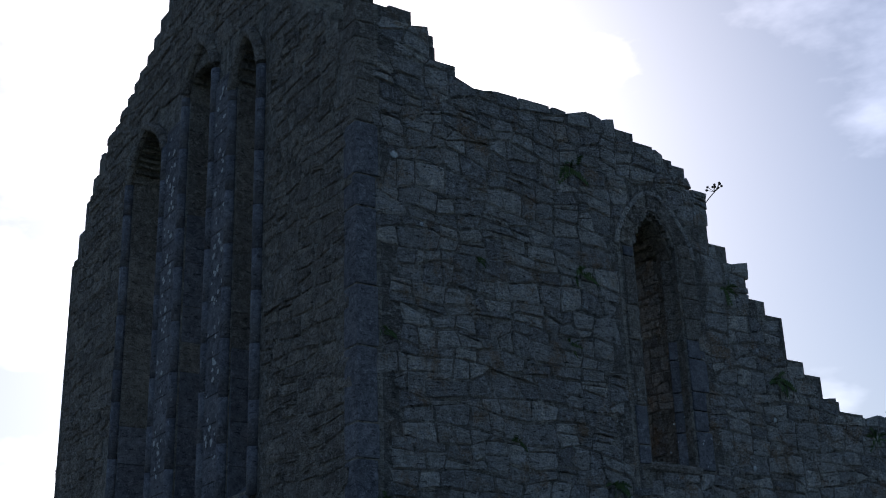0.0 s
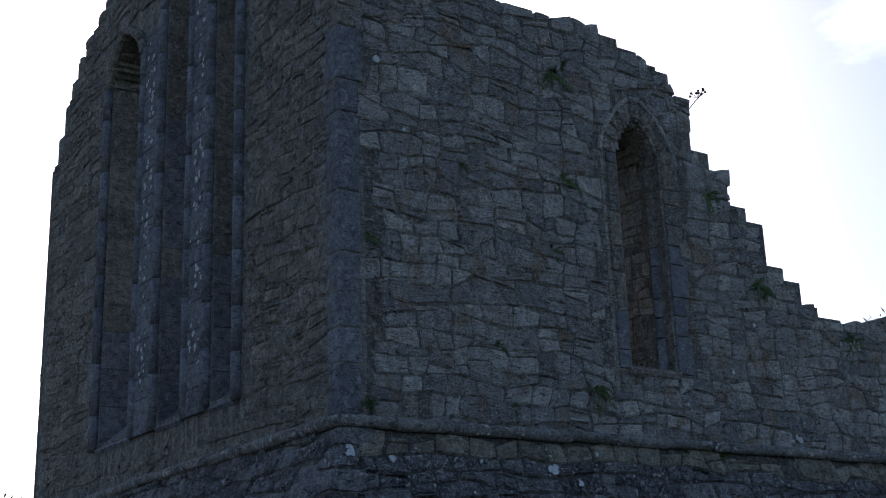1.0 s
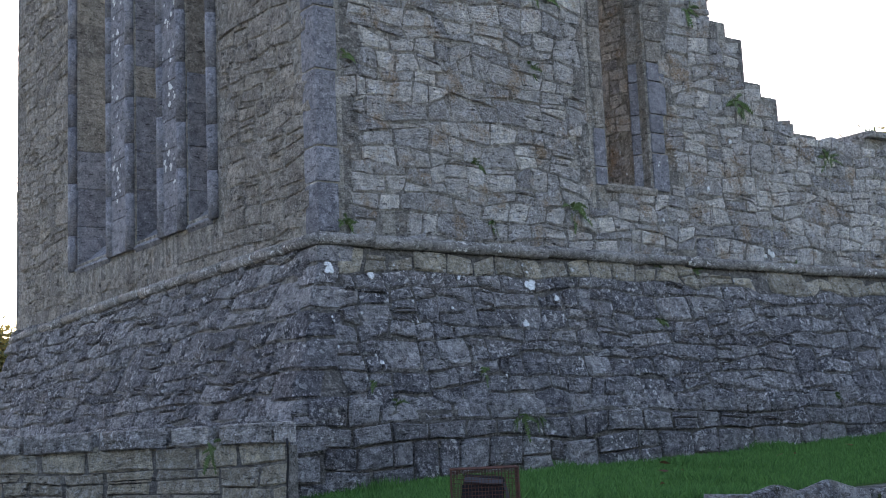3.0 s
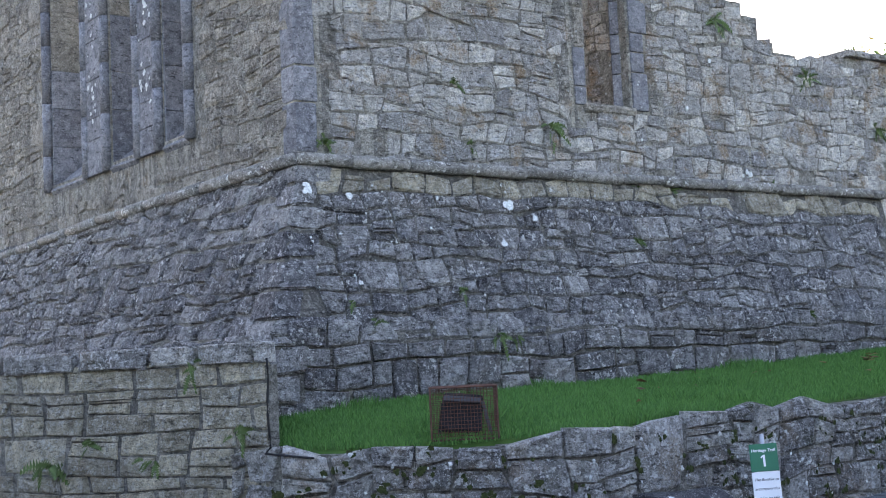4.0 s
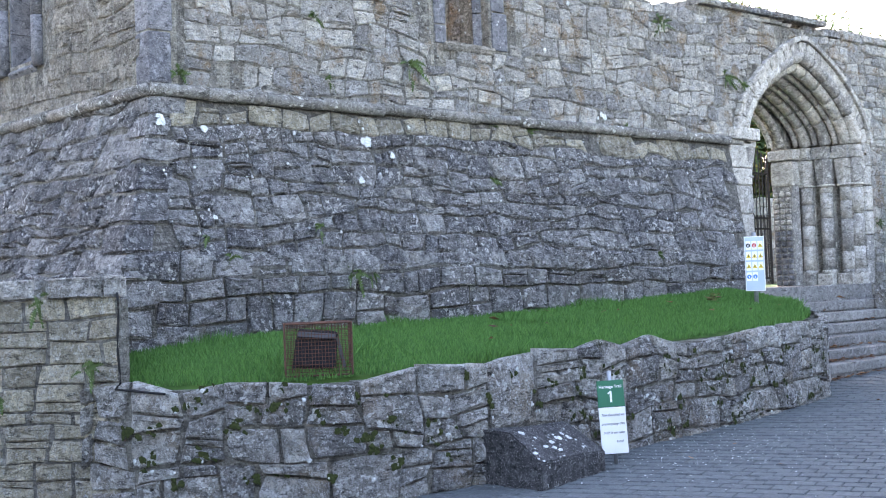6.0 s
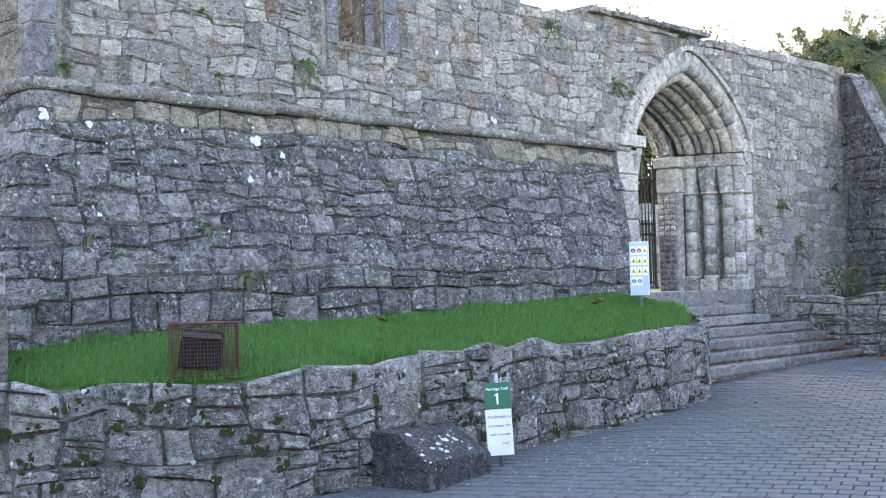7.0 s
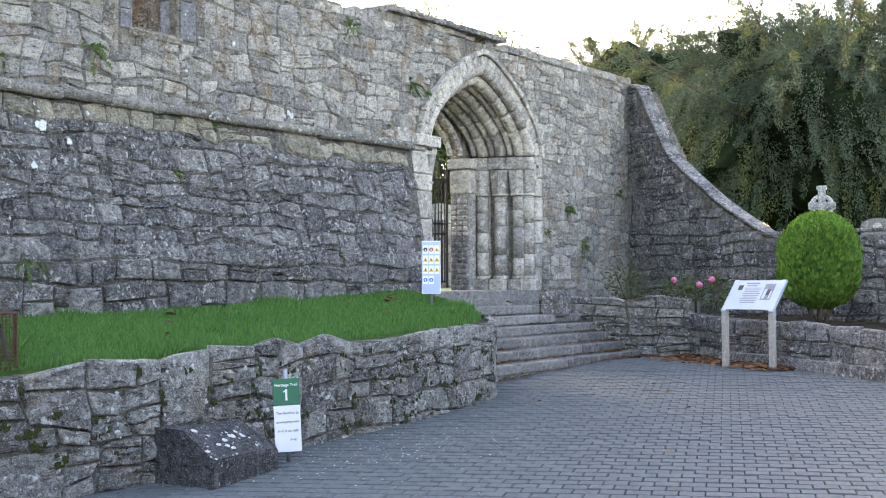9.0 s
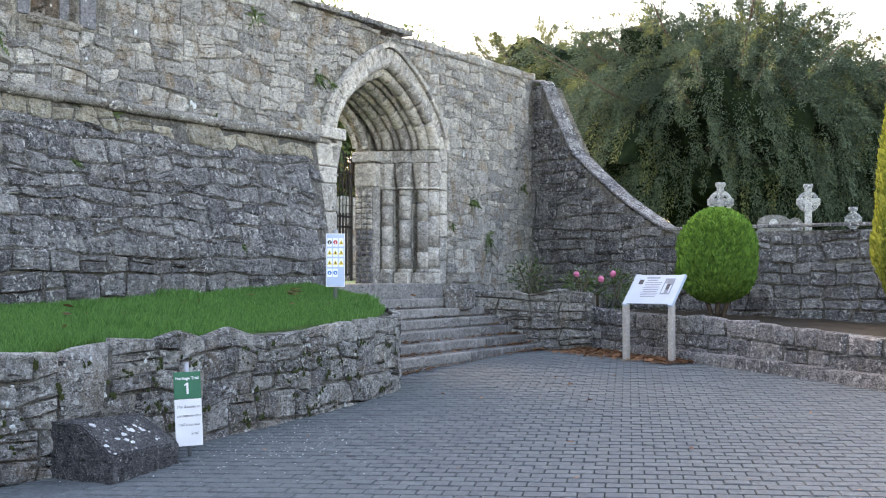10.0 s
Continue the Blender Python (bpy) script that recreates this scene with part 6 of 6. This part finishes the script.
def dry_stalk():
    x, z = 13.0, 8.75
    top = thing("dry_stalk", (x, CY + 0.3, z - 0.1), "dry umbel flower stalk growing from the wall top", "plant")
    pts = [Vector((x + 0.42 * t ** 1.4, CY + 0.3, z - 0.1 + 0.55 * t)) for t in [k / 8 for k in range(9)]]
    piece("stem", part_mesh("stem", sweep(pts, 0.008, 5), M_BARK), top)
    rng = random.Random(191)
    e = pts[-1]
    for k in range(9):
        q = e + Vector((rng.gauss(0, 0.06), rng.gauss(0, 0.06), 0.08 + rng.uniform(-0.04, 0.04)))
        bm = rod(e, q, 0.004, 4)
        bmesh.ops.create_icosphere(bm, subdivisions=1, radius=0.022, matrix=Matrix.Translation(q))
        piece("umbel_ray", part_mesh("umbel_ray", bm, M_BARK), top)


cable()
heritage_sign()
warning_sign()
info_panel()
stone_block()
lamp_cage()
ring_cross(polar(74.03, 30, 1.5), 2.2, 0.6, "pale granite Celtic cross gravestone")
ring_cross(polar(77.75, 31, 1.5), 2.2, 0.55, "lichen-spotted Celtic cross gravestone")
ring_cross(polar(79.6, 33, 1.5), 1.75, 0.42, "small ringed cross on a dark gabled gravestone")
round_headstone(polar(76.3, 30, 1.5), 0.72, 1.45, "grey round-topped headstone with a pale medallion")
round_headstone(polar(77.2, 30.5, 1.5), 0.35, 1.4, "small worn grey headstone")
dead_leaves()
roses()
dry_stalk()


def infill():
    so = Soup()
    for i in range(20):
        c = []
        for k in (i, i + 1):
            p, t = LOW.at(LOW.length * k / 20)
            c += [(p.x - t.y * 0.1, p.y + t.x * 0.1, 1.5), (6.6, p.y + 1.6, 1.5)]
        so.add(c, [(0, 2, 3, 1)])
    tagged(piece("fill_soil", so.mesh("fill_soil", M_EARTH)), "packed earth between boundary wall and church base", "soil", kind="structure")


infill()


def patch_soup(so, rng, p, N0, U, r):
    V = N0.cross(U)
    k = 13
    ring = [p + (U * math.cos(6.2832 * q / k) + V * math.sin(6.2832 * q / k)) * r * rng.uniform(0.55, 1.2) + N0 * 0.003 for q in range(k)]
    so.add([tuple(q) for q in ring] + [tuple(p + N0 * 0.008)], [(q, (q + 1) % k, k) for q in range(k)])


def lichen():
    """Crusts of white lichen, most of them a hand wide or less."""
    rng = random.Random(401)
    so = Soup()
    nb = Vector((0, -(Z_STR - Z_LEDGE), SET_Y)).normalized()
    X = Vector((1, 0, 0))

    def on_batter(x, z, r):
        k = (z - Z_LEDGE) / (Z_STR - Z_LEDGE)
        patch_soup(so, rng, Vector((x, CY - SET_Y * (1 - k), z)) + nb * 0.034, nb, X, r)

    for x, z, r in LICHEN_AT:
        r *= 0.95
        if z < Z_STR:
            on_batter(x, z, r)
        else:
            patch_soup(so, rng, Vector((x, CY - 0.022, z)), Vector((0, -1, 0)), X, r)
    for _ in range(200):
        on_batter(rng.uniform(6.9, 17.4), rng.uniform(2.0, 3.75), rng.uniform(0.006, 0.02))
    for _ in range(160):
        patch_soup(so, rng, Vector((rng.uniform(7.4, 17.5), CY - 0.02, rng.uniform(4.0, 5.8))), Vector((0, -1, 0)), X, rng.uniform(0.006, 0.018))
    for _ in range(130):
        p, t = RET.at(rng.uniform(0.2, 11.5))
        n = Vector((t.y, -t.x, 0))
        patch_soup(so, rng, Vector((p.x, p.y, rng.uniform(0.0, 0.9))) + n * 0.036, n, Vector((t.x, t.y, 0)), rng.uniform(0.008, 0.028))
    for yc in (15.7, 17.6):
        for _ in range(70):
            patch_soup(so, rng, Vector((CX - 0.06, yc + rng.gauss(0, 0.1), rng.uniform(5.2, 10.8))), Vector((-1, 0, 0)), Vector((0, 1, 0)), rng.uniform(0.015, 0.05))
    moss = Soup()
    for _ in range(150):
        p, t = RET.at(rng.uniform(0.2, 13.5))
        n = Vector((t.y, -t.x, 0))
        z = rng.uniform(0.0, 0.85)
        for _k in range(rng.randint(2, 6)):
            q = Vector((p.x, p.y, z)) + Vector((t.x, t.y, 0)) * rng.gauss(0, 0.05) + Vector((0, 0, rng.gauss(0, 0.03))) + n * 0.03
            patch_soup(moss, rng, q, n, Vector((t.x, t.y, 0)), rng.uniform(0.012, 0.04))
    tagged(piece("moss", moss.mesh("moss", M_MOSS)), "dark green moss tufts in the joints of the low wall", "moss", kind="stuff")
    petals = Soup()
    for _ in range(420):
        x, y = rng.gauss(10.6, 1.0), rng.gauss(7.6, 0.7)
        if y < lerp_table(RET_LINE, x) - 0.2:
            patch_soup(petals, rng, Vector((x, y, ground_z(x) + 0.003)), Z_UP, X, rng.uniform(0.004, 0.011))
    tagged(piece("petals", petals.mesh("petals", M_LICHEN)), "tiny pale petals scattered over the paving", "petals", kind="stuff")
    tagged(piece("lichen", so.mesh("lichen", M_LICHEN)), "crusts of white lichen on the stone walls", "lichen", kind="stuff")


LICHEN_AT = [
    (6.99, 3.51, 0.075),
    (9.80, 3.42, 0.09),
    (7.53, 3.45, 0.05),
    (10.16, 3.26, 0.05),
    (9.57, 2.94, 0.05),
    (7.44, 2.46, 0.035),
    (10.54, 3.65, 0.03),
    (8.73, 3.47, 0.03),
    (14.46, 4.06, 0.055),
    (14.31, 4.03, 0.035),
    (12.29, 4.42, 0.03),
    (14.39, 4.09, 0.04),
    (7.50, 8.28, 0.05),
    (7.88, 7.44, 0.03),
    (22.94, 4.05, 0.06),
    (13.22, 4.92, 0.05),
    (13.75, 5.65, 0.04),
]

lichen()
